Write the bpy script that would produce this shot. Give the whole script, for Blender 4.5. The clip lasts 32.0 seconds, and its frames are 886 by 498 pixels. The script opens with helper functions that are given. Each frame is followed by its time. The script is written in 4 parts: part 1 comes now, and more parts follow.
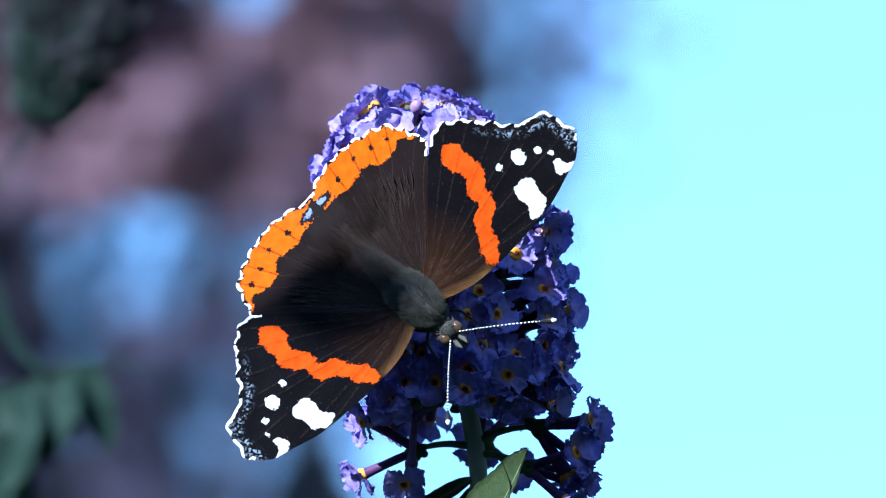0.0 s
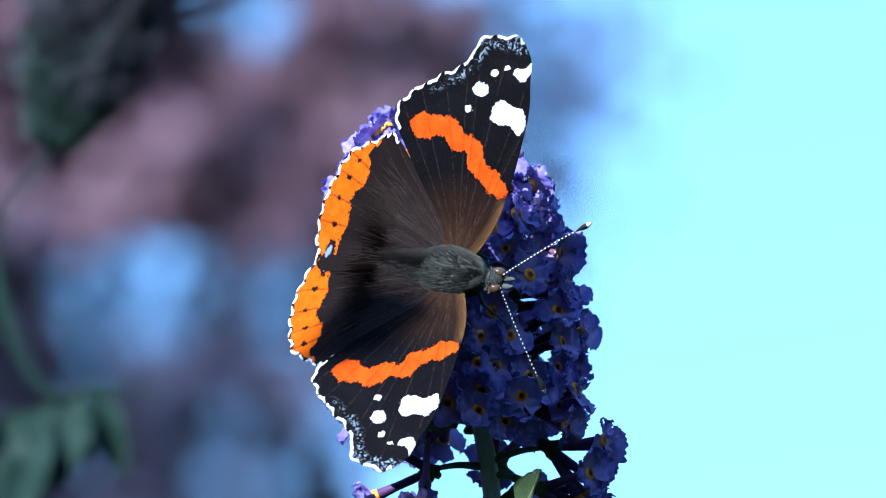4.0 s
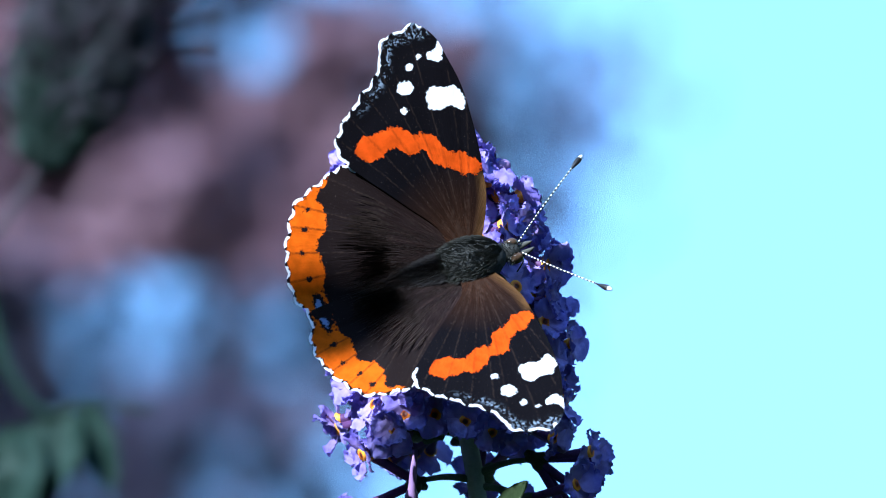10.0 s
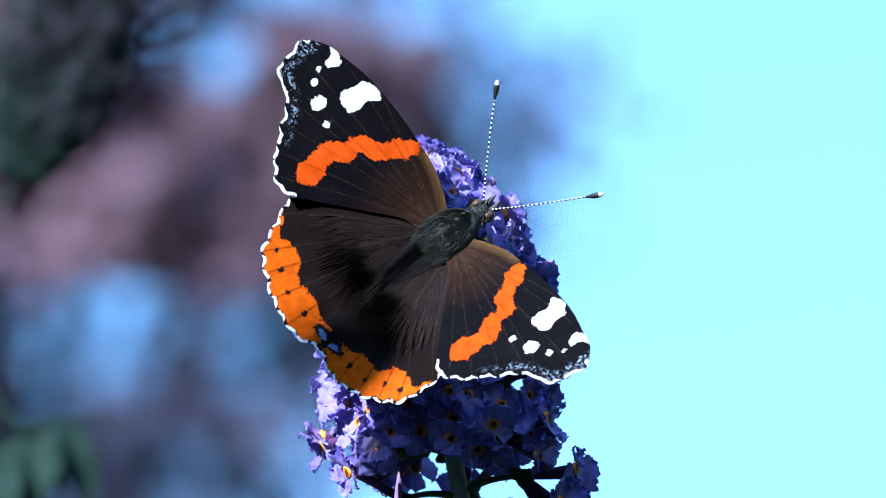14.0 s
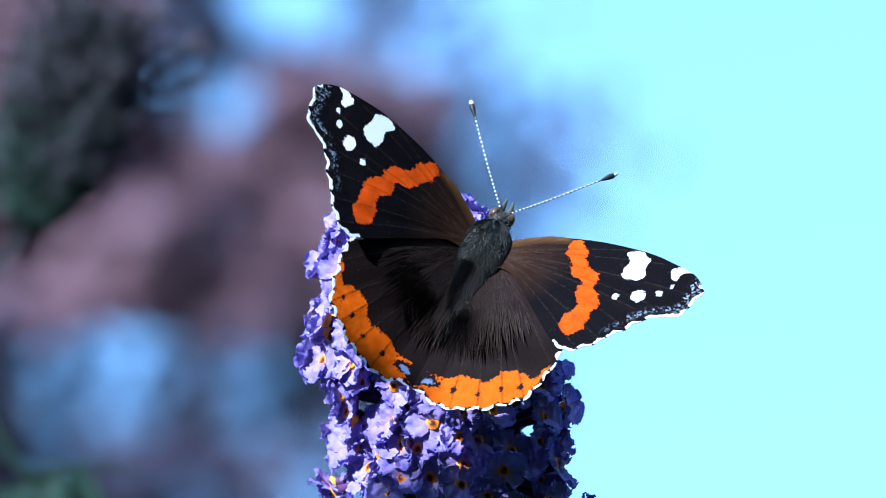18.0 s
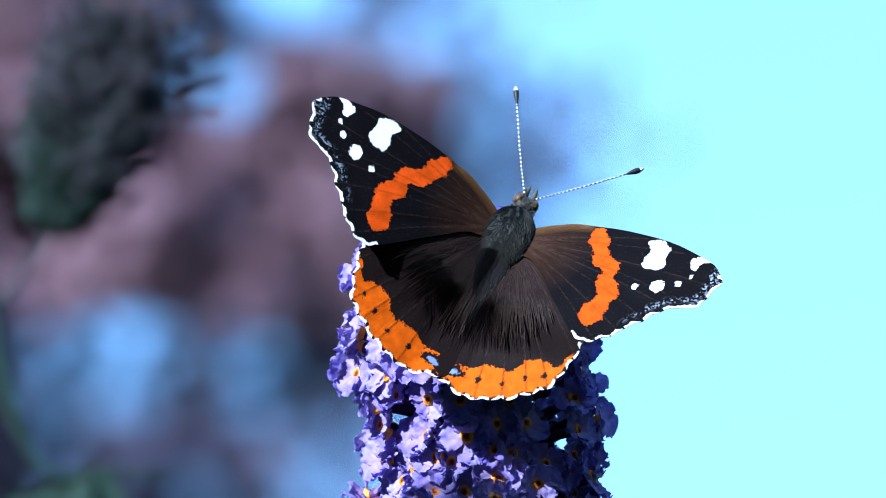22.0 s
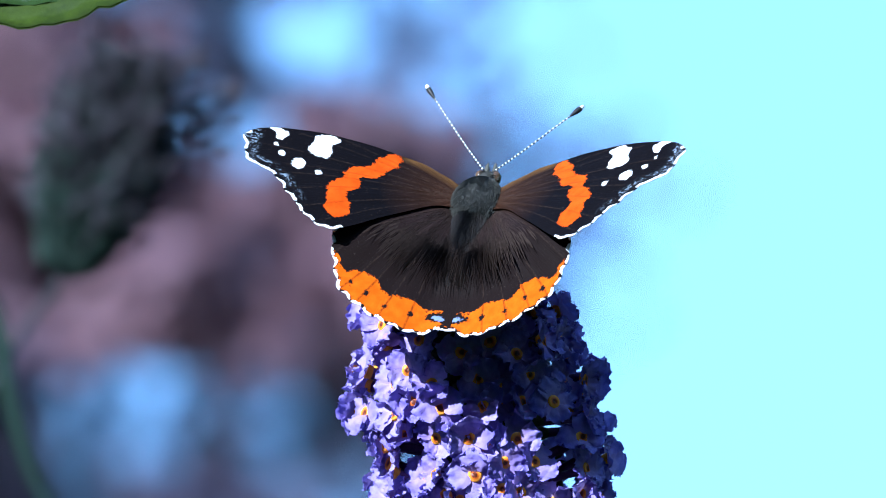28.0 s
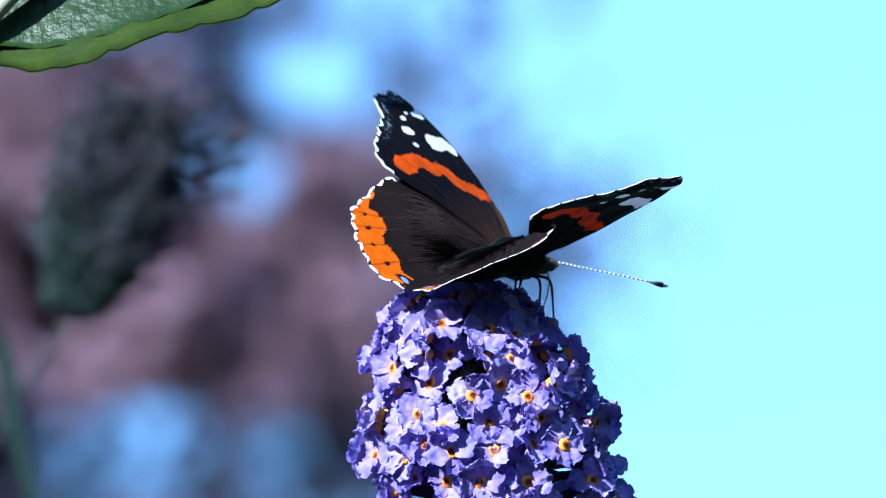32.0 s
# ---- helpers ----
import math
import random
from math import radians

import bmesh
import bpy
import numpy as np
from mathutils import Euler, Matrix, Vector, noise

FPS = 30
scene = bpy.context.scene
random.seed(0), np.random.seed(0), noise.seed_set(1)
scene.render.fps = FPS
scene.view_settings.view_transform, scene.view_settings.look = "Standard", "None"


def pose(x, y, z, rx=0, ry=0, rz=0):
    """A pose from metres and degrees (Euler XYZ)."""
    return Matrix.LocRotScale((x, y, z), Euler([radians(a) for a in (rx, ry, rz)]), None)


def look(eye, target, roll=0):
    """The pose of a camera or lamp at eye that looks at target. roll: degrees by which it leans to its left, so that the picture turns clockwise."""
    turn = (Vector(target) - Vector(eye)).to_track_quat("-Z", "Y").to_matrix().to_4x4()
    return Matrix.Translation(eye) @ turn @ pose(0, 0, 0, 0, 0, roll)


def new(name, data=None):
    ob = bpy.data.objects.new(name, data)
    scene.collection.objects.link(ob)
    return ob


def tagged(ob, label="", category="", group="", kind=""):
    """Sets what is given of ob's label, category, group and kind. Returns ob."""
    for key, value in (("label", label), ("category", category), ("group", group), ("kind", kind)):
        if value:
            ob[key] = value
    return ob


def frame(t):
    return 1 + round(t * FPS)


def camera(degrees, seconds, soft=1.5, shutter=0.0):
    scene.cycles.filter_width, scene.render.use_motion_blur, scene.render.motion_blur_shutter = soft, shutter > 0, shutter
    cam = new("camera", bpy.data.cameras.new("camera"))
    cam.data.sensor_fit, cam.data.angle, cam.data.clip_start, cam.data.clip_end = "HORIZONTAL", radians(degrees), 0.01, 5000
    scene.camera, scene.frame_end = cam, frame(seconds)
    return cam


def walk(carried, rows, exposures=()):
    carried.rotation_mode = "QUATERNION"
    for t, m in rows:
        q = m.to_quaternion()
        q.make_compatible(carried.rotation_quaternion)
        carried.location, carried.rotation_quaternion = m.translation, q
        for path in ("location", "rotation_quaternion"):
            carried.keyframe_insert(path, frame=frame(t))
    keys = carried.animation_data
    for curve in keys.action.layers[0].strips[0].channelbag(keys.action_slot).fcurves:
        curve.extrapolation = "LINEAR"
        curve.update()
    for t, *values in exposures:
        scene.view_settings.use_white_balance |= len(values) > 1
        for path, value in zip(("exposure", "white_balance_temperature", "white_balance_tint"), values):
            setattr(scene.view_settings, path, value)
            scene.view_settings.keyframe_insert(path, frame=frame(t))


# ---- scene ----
from mathutils import Quaternion

# The plant frame: y runs along the line of sight, which climbs by TILT degrees; its origin is the middle of the flower spike.
TILT = 26.0
RIG = Matrix.Translation((0, 0, 2.0)) @ pose(0, 0, 0, TILT)
REACH = 1.4658  # from the lens to the spike's axis

# ---- camera ----
cam = camera(5.0, 32.0, soft=0.4)
cam.data.dof.use_dof = True
cam.data.dof.focus_distance = REACH - 0.020
cam.data.dof.aperture_fstop = 38.0
# seconds, sideways and upward shift in mm, pitch and yaw in degrees
CAMERA_ROWS = (
    (0, 0.00, 0.00, 0.0000, 0.0000),
    (0.5, -0.44, -0.56, 0.0414, 0.0000),
    (1, 0.69, -0.74, 0.0709, 0.0489),
    (1.5, -0.07, -0.06, 0.0514, 0.0609),
    (2, -0.19, -1.19, -0.0220, 0.0634),
    (2.5, 0.19, -1.12, 0.0050, 0.0369),
    (3, -0.43, -0.62, 0.0779, 0.0808),
    (3.5, -0.25, -1.00, 0.0779, 0.0878),
    (4, -0.57, -2.06, 0.2001, 0.0534),
    (4.5, -0.19, -2.38, 0.1732, 0.0100),
    (6.5, -0.76, -2.87, 0.1317, -0.0684),
    (7, -0.00, -2.81, 0.0269, -0.1028),
    (7.5, 1.24, -4.49, -0.0245, -0.1517),
    (8, 0.18, -5.31, 0.2321, -0.1098),
    (8.5, 0.93, -4.12, 0.3713, -0.0464),
    (9, 1.44, -3.99, 0.4247, 0.0514),
    (9.5, 1.18, -4.80, 0.4222, 0.0853),
    (10, 1.31, -5.12, 0.3858, 0.0514),
    (10.5, 0.87, -5.87, 0.3518, -0.0145),
    (11, 1.25, -5.12, 0.4641, -0.0294),
    (11.5, -0.00, -5.24, 0.5080, -0.0339),
    (12, -1.94, -4.87, 0.6058, -0.0564),
    (12.5, -5.07, -3.49, 0.6203, -0.0953),
    (13, -5.26, -2.99, 0.4936, -0.1562),
    (13.5, -3.76, -3.93, 0.4077, -0.1812),
    (15.5, -1.21, -4.24, 0.7027, -0.1367),
    (16, -0.96, -4.50, 0.7521, -0.1757),
    (16.5, -2.58, -3.87, 0.7660, -0.2296),
    (17, -3.84, -4.50, 0.7860, -0.1417),
    (17.5, -4.21, -3.87, 0.7421, -0.1657),
    (18, -2.97, -3.87, 0.6932, -0.1417),
    (18.5, -5.46, -2.11, 0.8105, -0.0684),
    (19, -6.08, -1.13, 0.9083, -0.0634),
    (19.5, -6.46, 0.12, 0.8449, -0.0534),
    (20, -6.71, 0.38, 0.7176, -0.1951),
    (20.5, -8.46, -0.24, 0.6887, -0.2735),
    (21, -8.46, 1.00, 0.6298, -0.2880),
    (21.5, -9.59, 1.39, 0.6248, -0.2785),
    (22, -8.22, 0.75, 0.5859, -0.1562),
    (22.5, -9.46, 0.38, 0.6098, -0.1173),
    (23, -11.59, 1.63, 0.5759, -0.1807),
    (23.5, -9.71, 1.76, 0.6098, -0.2246),
    (24, -7.09, 0.51, 0.6538, -0.2835),
    (24.5, -7.21, 0.38, 0.6004, -0.3074),
    (25, -6.08, 0.63, 0.6053, -0.2880),
    (25.5, -6.97, 0.13, 0.6592, -0.2785),
    (26, -5.83, -1.24, 0.7910, -0.2101),
    (26.5, -7.33, -1.00, 0.8394, -0.1657),
    (28.5, -3.96, -1.74, 0.9028, 0.0394),
    (29, -1.71, -3.00, 0.9322, 0.1028),
    (29.5, -3.09, -2.75, 1.0011, 0.1562),
    (30, -4.84, -1.38, 1.0984, 0.0684),
    (30.5, -6.58, -0.87, 1.1857, 0.0245),
    (30.6, -7.13, -0.70, 1.1857, 0.0245),
    (31, -9.33, -0.51, 1.2057, 0.0245),
    (31.5, -8.08, 0.12, 1.1278, -0.0050),
    (32, -7.59, -0.63, 1.1034, -0.0245),
)
walk(cam, [(t, RIG @ pose(x / 1000, -REACH, z / 1000, 90 + p, 0, w)) for t, x, z, p, w in CAMERA_ROWS],
     exposures=((0.0, 2.07, 5050, 5), (32.0, 2.07, 5050, 5)))

# ---- light ----
SUN_WAY = RIG.to_3x3() @ Vector((-0.54, -0.57, 0.62)).normalized()
world = bpy.data.worlds.new("sky")
scene.world = world
world.use_nodes = True
sky = world.node_tree.nodes.new("ShaderNodeTexSky")
sky.sky_type = 'NISHITA'
sky.sun_disc = False
sky.sun_elevation = math.asin(SUN_WAY.z)
sky.sun_rotation = math.atan2(SUN_WAY.x, SUN_WAY.y)
sky.air_density, sky.dust_density, sky.ozone_density = 1.0, 0.1, 2.0
world.node_tree.links.new(sky.outputs[0], world.node_tree.nodes["Background"].inputs[0])
world.node_tree.nodes["Background"].inputs[1].default_value = 0.12
sun = new("sun", bpy.data.lights.new("sun", 'SUN'))
sun.data.energy, sun.data.angle, sun.data.color = 3.2, radians(0.53), (1.0, 0.95, 0.87)
sun.matrix_world = look(SUN_WAY * 50, (0, 0, 0))


# ---- materials ----
def material(name, rough=0.6):
    m = bpy.data.materials.new(name)
    m.use_nodes = True
    b = m.node_tree.nodes["Principled BSDF"]
    b.inputs["Roughness"].default_value = rough
    b.inputs["Specular IOR Level"].default_value = 0.3
    return m, m.node_tree.nodes, m.node_tree.links, b


def node(nodes, kind, **values):
    n = nodes.new(kind)
    for k, v in values.items():
        n.inputs[k.replace("_", " ")].default_value = v
    return n


def noise_node(nodes, links, scale, detail=4.0, rough=0.55, vector=None):
    n = node(nodes, "ShaderNodeTexNoise", Scale=scale, Detail=detail, Roughness=rough)
    if vector is None:
        co = nodes.new("ShaderNodeTexCoord")
        vector = co.outputs["Object"]
    links.new(vector, n.inputs["Vector"])
    return n.outputs["Fac"]


def ramp(nodes, links, fac, stops):
    r = nodes.new("ShaderNodeValToRGB")
    while len(r.color_ramp.elements) < len(stops):
        r.color_ramp.elements.new(0.5)
    for e, (p, c) in zip(r.color_ramp.elements, stops):
        e.position, e.color = p, (*c, 1)
    links.new(fac, r.inputs[0])
    return r.outputs[0]


def maths(nodes, links, op, a, b=None, clamp=False):
    n = nodes.new("ShaderNodeMath")
    n.operation, n.use_clamp = op, clamp
    for i, v in enumerate((a, b)):
        if v is None:
            continue
        if isinstance(v, (int, float)):
            n.inputs[i].default_value = v
        else:
            links.new(v, n.inputs[i])
    return n.outputs[0]


def mix(nodes, links, fac, a, b, blend='MIX'):
    n = nodes.new("ShaderNodeMix")
    n.data_type, n.blend_type = 'RGBA', blend
    for i, v in ((0, fac), (6, a), (7, b)):
        if isinstance(v, tuple):
            n.inputs[i].default_value = (*v, 1)
        elif isinstance(v, (int, float)):
            n.inputs[i].default_value = v
        else:
            links.new(v, n.inputs[i])
    return n.outputs[2]


def bump(nodes, links, height, b, strength, distance):
    n = node(nodes, "ShaderNodeBump", Strength=strength, Distance=distance)
    links.new(height, n.inputs["Height"])
    links.new(n.outputs[0], b.inputs["Normal"])


def attribute(nodes, name):
    n = nodes.new("ShaderNodeAttribute")
    n.attribute_name = name
    return n.outputs["Fac"]


def translucent(m, nodes, links, b, colour, share):
    """Lets a share of the light through a thin sheet."""
    t = nodes.new("ShaderNodeBsdfTranslucent")
    if isinstance(colour, tuple):
        t.inputs[0].default_value = (*colour, 1)
    else:
        links.new(colour, t.inputs[0])
    s = nodes.new("ShaderNodeMixShader")
    s.inputs[0].default_value = share
    links.new(b.outputs[0], s.inputs[1])
    links.new(t.outputs[0], s.inputs[2])
    links.new(s.outputs[0], nodes["Material Output"].inputs["Surface"])


def plain(name, dark, light, scale, rough=0.6, relief=0.0, through_share=0.0, random_tint=0.0):
    """A colour that wanders between two tones at two scales, with fine relief."""
    m, n, l, b = material(name, rough)
    f = maths(n, l, 'ADD', maths(n, l, 'MULTIPLY', noise_node(n, l, scale), 0.65),
              maths(n, l, 'MULTIPLY', noise_node(n, l, scale * 7), 0.35))
    if random_tint:
        info = n.new("ShaderNodeObjectInfo")
        f = maths(n, l, 'ADD', f, maths(n, l, 'MULTIPLY', maths(n, l, 'SUBTRACT', info.outputs["Random"], 0.5), random_tint))
    c = ramp(n, l, f, ((0.3, dark), (0.7, light)))
    l.new(c, b.inputs["Base Color"])
    if relief:
        bump(n, l, noise_node(n, l, scale * 4), b, 0.6, relief)
    if through_share:
        translucent(m, n, l, b, c, through_share)
    return m


def wing_material(name, under=False, hind=False):
    """Scaled wing: bands and spots from the mesh's marks, with feathered edges, fringe, veins and fine hair streaks."""
    m, n, l, b = material(name, 0.7)
    fine = noise_node(n, l, 2600, 2.0)
    feather = maths(n, l, 'ADD', maths(n, l, 'MULTIPLY', maths(n, l, 'SUBTRACT', fine, 0.5), 0.95),
                    maths(n, l, 'MULTIPLY', maths(n, l, 'SUBTRACT', noise_node(n, l, 950, 2.0), 0.5), 0.9))

    def mask(attr, width=0.10, shift=0.0, soft=1.0):
        d = maths(n, l, 'ADD', maths(n, l, 'ADD', attribute(n, attr), maths(n, l, 'MULTIPLY', feather, soft)), shift)
        return maths(n, l, 'DIVIDE', maths(n, l, 'SUBTRACT', width, d), 2 * width, True)
    # hair streaks that fan out from the wing's root
    comb = n.new("ShaderNodeCombineXYZ")
    l.new(maths(n, l, 'MULTIPLY', attribute(n, "fan"), 85.0), comb.inputs[0])
    l.new(maths(n, l, 'MULTIPLY', attribute(n, "root"), 0.38), comb.inputs[1])
    streak = noise_node(n, l, 1.0, 3.0, 0.6, comb.outputs[0])
    root = attribute(n, "root")
    near = maths(n, l, 'SUBTRACT', 1.0, maths(n, l, 'DIVIDE', root, 13.0 if not hind else 16.0), True)
    if under:
        brown, black, orange = (0.018, 0.012, 0.010), (0.009, 0.008, 0.009), (0.58, 0.108, 0.022)
    elif hind:
        brown, black, orange = (0.026, 0.0140, 0.0118), (0.0115, 0.0076, 0.0075), (0.62, 0.102, 0.0)
    else:
        brown, black, orange = (0.040, 0.017, 0.008), (0.0052, 0.0045, 0.0058), (0.62, 0.074, 0.002)
    ground = mix(n, l, near, black, brown)
    hair = ramp(n, l, streak, ((0.38, (0.40, 0.38, 0.38)), (0.54, (0.95, 0.95, 0.95)), (0.68, (2.6, 2.3, 2.1))))
    ground = mix(n, l, near, ground, mix(n, l, 1.0, ground, hair, 'MULTIPLY'))
    speck = maths(n, l, 'MULTIPLY', maths(n, l, 'GREATER_THAN', noise_node(n, l, 4200, 1.0), 0.73), 0.30)
    ground = mix(n, l, speck, ground, (0.11, 0.08, 0.068))
    if under and hind:
        mottle = noise_node(n, l, 520, 5.0, 0.65)
        ground = ramp(n, l, mottle, ((0.38, (0.010, 0.009, 0.010)), (0.55, (0.032, 0.025, 0.022)), (0.68, (0.075, 0.062, 0.058))))
    if not hind and not under:
        gold = maths(n, l, 'MULTIPLY', maths(n, l, 'SUBTRACT', 1.0, maths(n, l, 'DIVIDE', attribute(n, "costa"), 1.5), True), maths(n, l, 'MULTIPLY', maths(n, l, 'SUBTRACT', 11.5, root, True), 0.85))
        ground = mix(n, l, gold, ground, ramp(n, l, streak, ((0.3, (0.05, 0.024, 0.009)), (0.7, (0.19, 0.095, 0.032)))))
    # veins
    vein = maths(n, l, 'MULTIPLY', maths(n, l, 'SUBTRACT', 1.0, maths(n, l, 'DIVIDE', attribute(n, "vein"), 0.16), True), 0.28)
    ground = mix(n, l, vein, ground, (0.085, 0.055, 0.04) if not under else (0.05, 0.04, 0.035))
    # grey dusting along the outer edge
    dust = attribute(n, "dust")
    dusty = maths(n, l, 'MULTIPLY', dust, maths(n, l, 'GREATER_THAN', maths(n, l, 'ADD', fine, maths(n, l, 'MULTIPLY', noise_node(n, l, 900, 2.0), 0.6)), 0.86), True)
    ground = mix(n, l, dusty, ground, (0.30, 0.36, 0.46))
    tone = ramp(n, l, noise_node(n, l, 700, 3.0), ((0.3, tuple(v * 0.8 for v in orange)), (0.7, tuple(min(1, v * 1.18) for v in orange))))
    colour = ground
    if not (under and hind):
        colour = mix(n, l, mask("orange"), ground, tone)
        thin = maths(n, l, 'MULTIPLY', maths(n, l, 'SUBTRACT', 1.0, maths(n, l, 'DIVIDE', attribute(n, "vein"), 0.24), True), 0.85 if hind else 0.45)
        colour = mix(n, l, maths(n, l, 'MULTIPLY', thin, mask("orange")), colour, (0.05, 0.012, 0.004))
    if hind and not under:
        colour = mix(n, l, mask("dot", 0.12), colour, (0.012, 0.008, 0.008))
        colour = mix(n, l, mask("blue", 0.15, 0.0), colour, (0.20, 0.25, 0.46))
    if not hind:
        colour = mix(n, l, mask("white", 0.06, 0.11, 0.8), colour, (0.82, 0.83, 0.86) if not under else (0.78, 0.8, 0.84))
    colour = mix(n, l, mask("fringe", 0.06, 0.0, 0.6), colour, (0.90, 0.90, 0.92) if not under else (0.6, 0.6, 0.61))
    l.new(colour, b.inputs["Base Color"])
    sheen = maths(n, l, 'MULTIPLY', maths(n, l, 'MULTIPLY', near, maths(n, l, 'SUBTRACT', streak, 0.32, True)), (0.0 if under else 0.95 if hind else 0.40))
    l.new(maths(n, l, 'ADD', maths(n, l, 'MULTIPLY', sheen, maths(n, l, 'ADD', fine, 0.2)), 0.015), b.inputs["Specular IOR Level"])
    b.inputs["Roughness"].default_value = 0.7 if under else 0.48
    bump(n, l, maths(n, l, 'ADD', streak, maths(n, l, 'MULTIPLY', fine, 0.6)), b, 0.45, 0.00012)
    translucent(m, n, l, b, colour, 0.3)
    return m


def petal_material(name):
    """Crinkled violet petal, paler and pinker toward its claw."""
    m, n, l, b = material(name, 0.55)
    info = n.new("ShaderNodeObjectInfo")
    f = maths(n, l, 'ADD', maths(n, l, 'MULTIPLY', noise_node(n, l, 900, 4.0), 0.6), maths(n, l, 'MULTIPLY', info.outputs["Random"], 0.4))
    violet = ramp(n, l, f, ((0.25, (0.128, 0.093, 0.44)), (0.5, (0.228, 0.182, 0.57)), (0.78, (0.335, 0.275, 0.67))))
    claw = maths(n, l, 'SUBTRACT', 1.0, maths(n, l, 'DIVIDE', attribute(n, "claw"), 0.75), True)
    c = mix(n, l, maths(n, l, 'MULTIPLY', claw, 0.62), violet, (0.41, 0.28, 0.50))
    l.new(c, b.inputs["Base Color"])
    bump(n, l, noise_node(n, l, 2200, 4.0), b, 0.5, 0.0002)
    translucent(m, n, l, b, c, 0.2)
    return m


def throat_material(name):
    """Orange ring round a deep reddish-brown mouth."""
    m, n, l, b = material(name, 0.5)
    co = n.new("ShaderNodeTexCoord")
    flat = n.new("ShaderNodeVectorMath")
    flat.operation = 'MULTIPLY'
    flat.inputs[1].default_value = (1000, 1000, 0)
    l.new(co.outputs["Object"], flat.inputs[0])
    size = n.new("ShaderNodeVectorMath")
    size.operation = 'LENGTH'
    l.new(flat.outputs[0], size.inputs[0])
    f = maths(n, l, 'ADD', size.outputs["Value"], maths(n, l, 'MULTIPLY', maths(n, l, 'SUBTRACT', noise_node(n, l, 2500), 0.5), 0.25))
    c = ramp(n, l, f, ((0.30, (0.10, 0.018, 0.006)), (0.46, (0.62, 0.13, 0.01)), (0.80, (0.88, 0.36, 0.03))))
    l.new(c, b.inputs["Base Color"])
    return m


def ring_material(name):
    """Antenna shaft: black with narrow white rings."""
    m, n, l, b = material(name, 0.5)
    a = attribute(n, "along")
    w = maths(n, l, 'FRACT', maths(n, l, 'MULTIPLY', a, 27.0))
    on = maths(n, l, 'MULTIPLY', maths(n, l, 'GREATER_THAN', w, 0.58), maths(n, l, 'LESS_THAN', a, 0.84))
    tip = maths(n, l, 'GREATER_THAN', a, 0.965)
    c = mix(n, l, maths(n, l, 'ADD', on, tip, True), (0.012, 0.011, 0.012), (0.80, 0.79, 0.76))
    l.new(c, b.inputs["Base Color"])
    return m


FORE_TOP, FORE_UNDER = wing_material("forewing_top"), wing_material("forewing_under", True)
HIND_TOP, HIND_UNDER = wing_material("hindwing_top", False, True), wing_material("hindwing_under", True, True)
PETAL = petal_material("violet_petal")
TUBE = plain("corolla_tube", (0.049, 0.0154, 0.07), (0.112, 0.042, 0.14), 500, 0.6, 0.0001)
THROAT = throat_material("orange_throat")
BUD = plain("mauve_bud", (0.21, 0.119, 0.294), (0.336, 0.21, 0.392), 600, 0.6, 0.0001)
CALYX = plain("green_calyx", (0.035, 0.0525, 0.0245), (0.084, 0.105, 0.0525), 700, 0.7, 0.0001)
BRANCH = plain("green_branch", (0.085, 0.115, 0.060), (0.17, 0.20, 0.115), 300, 0.8, 0.0002)
STEM = plain("downy_green_stem", (0.36, 0.40, 0.29), (0.52, 0.56, 0.43), 300, 0.8, 0.0002)
PALE_STEM = plain("pale_woody_stem", (0.294, 0.28, 0.182), (0.462, 0.434, 0.308), 120, 0.7, 0.0002)
DOWNY_LEAF = plain("downy_leaf", (0.036, 0.062, 0.020), (0.082, 0.115, 0.045), 260, 0.8, 0.0003, 0.35)
LEAF = plain("green_leaf", (0.0238, 0.0448, 0.0035), (0.0595, 0.0945, 0.0056), 160, 0.6, 0.0003, 0.5)
# glossy green darkened to the tone of the large leaf's shaded half
SHADED_GLOSS_LEAF = plain("shaded_glossy_leaf", (0.012, 0.028, 0.006), (0.028, 0.054, 0.012), 140, 0.42, 0.0009, 0.2)
DARK_LEAF = plain("deep_green_leaf", (0.0084, 0.0238, 0.0182), (0.0238, 0.049, 0.035), 60, 0.6, 0.0003, 0.2)
THORAX = plain("downy_thorax", (0.030, 0.030, 0.028), (0.066, 0.065, 0.060), 900, 0.8, 0.0002)
FUR = plain("grey_green_fur", (0.036, 0.035, 0.031), (0.094, 0.092, 0.080), 500, 0.8)
BROWN_FUR = plain("brown_fur", (0.010, 0.007, 0.006), (0.036, 0.024, 0.020), 2400, 0.7)
GREY_FUR = plain("slate_fur", (0.018, 0.016, 0.016), (0.062, 0.055, 0.053), 2600, 0.7)
ABDOMEN = plain("dark_abdomen", (0.018, 0.016, 0.016), (0.046, 0.042, 0.042), 900, 0.6, 0.0002)
EYE = plain("bronze_eye", (0.030, 0.018, 0.011), (0.12, 0.07, 0.04), 1500, 0.25)
for hairy in (FUR, BROWN_FUR, GREY_FUR, THORAX, ABDOMEN):
    hairy.node_tree.nodes["Principled BSDF"].inputs["Specular IOR Level"].default_value = 0.06
LEG = plain("black_leg", (0.008, 0.007, 0.007), (0.03, 0.026, 0.024), 900, 0.5)
RINGED = ring_material("ringed_antenna")
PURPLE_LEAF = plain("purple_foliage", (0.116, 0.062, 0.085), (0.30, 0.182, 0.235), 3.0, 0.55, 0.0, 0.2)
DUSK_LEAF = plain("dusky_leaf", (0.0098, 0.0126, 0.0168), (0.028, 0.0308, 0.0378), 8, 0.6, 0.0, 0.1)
# darker copy of PURPLE_LEAF: the crown's shade put into leaf colour
SHADE_LEAF = plain("shaded_purple_foliage", (0.0315, 0.0294, 0.0595), (0.077, 0.0665, 0.119), 4.0, 0.6, 0.0, 0.15)
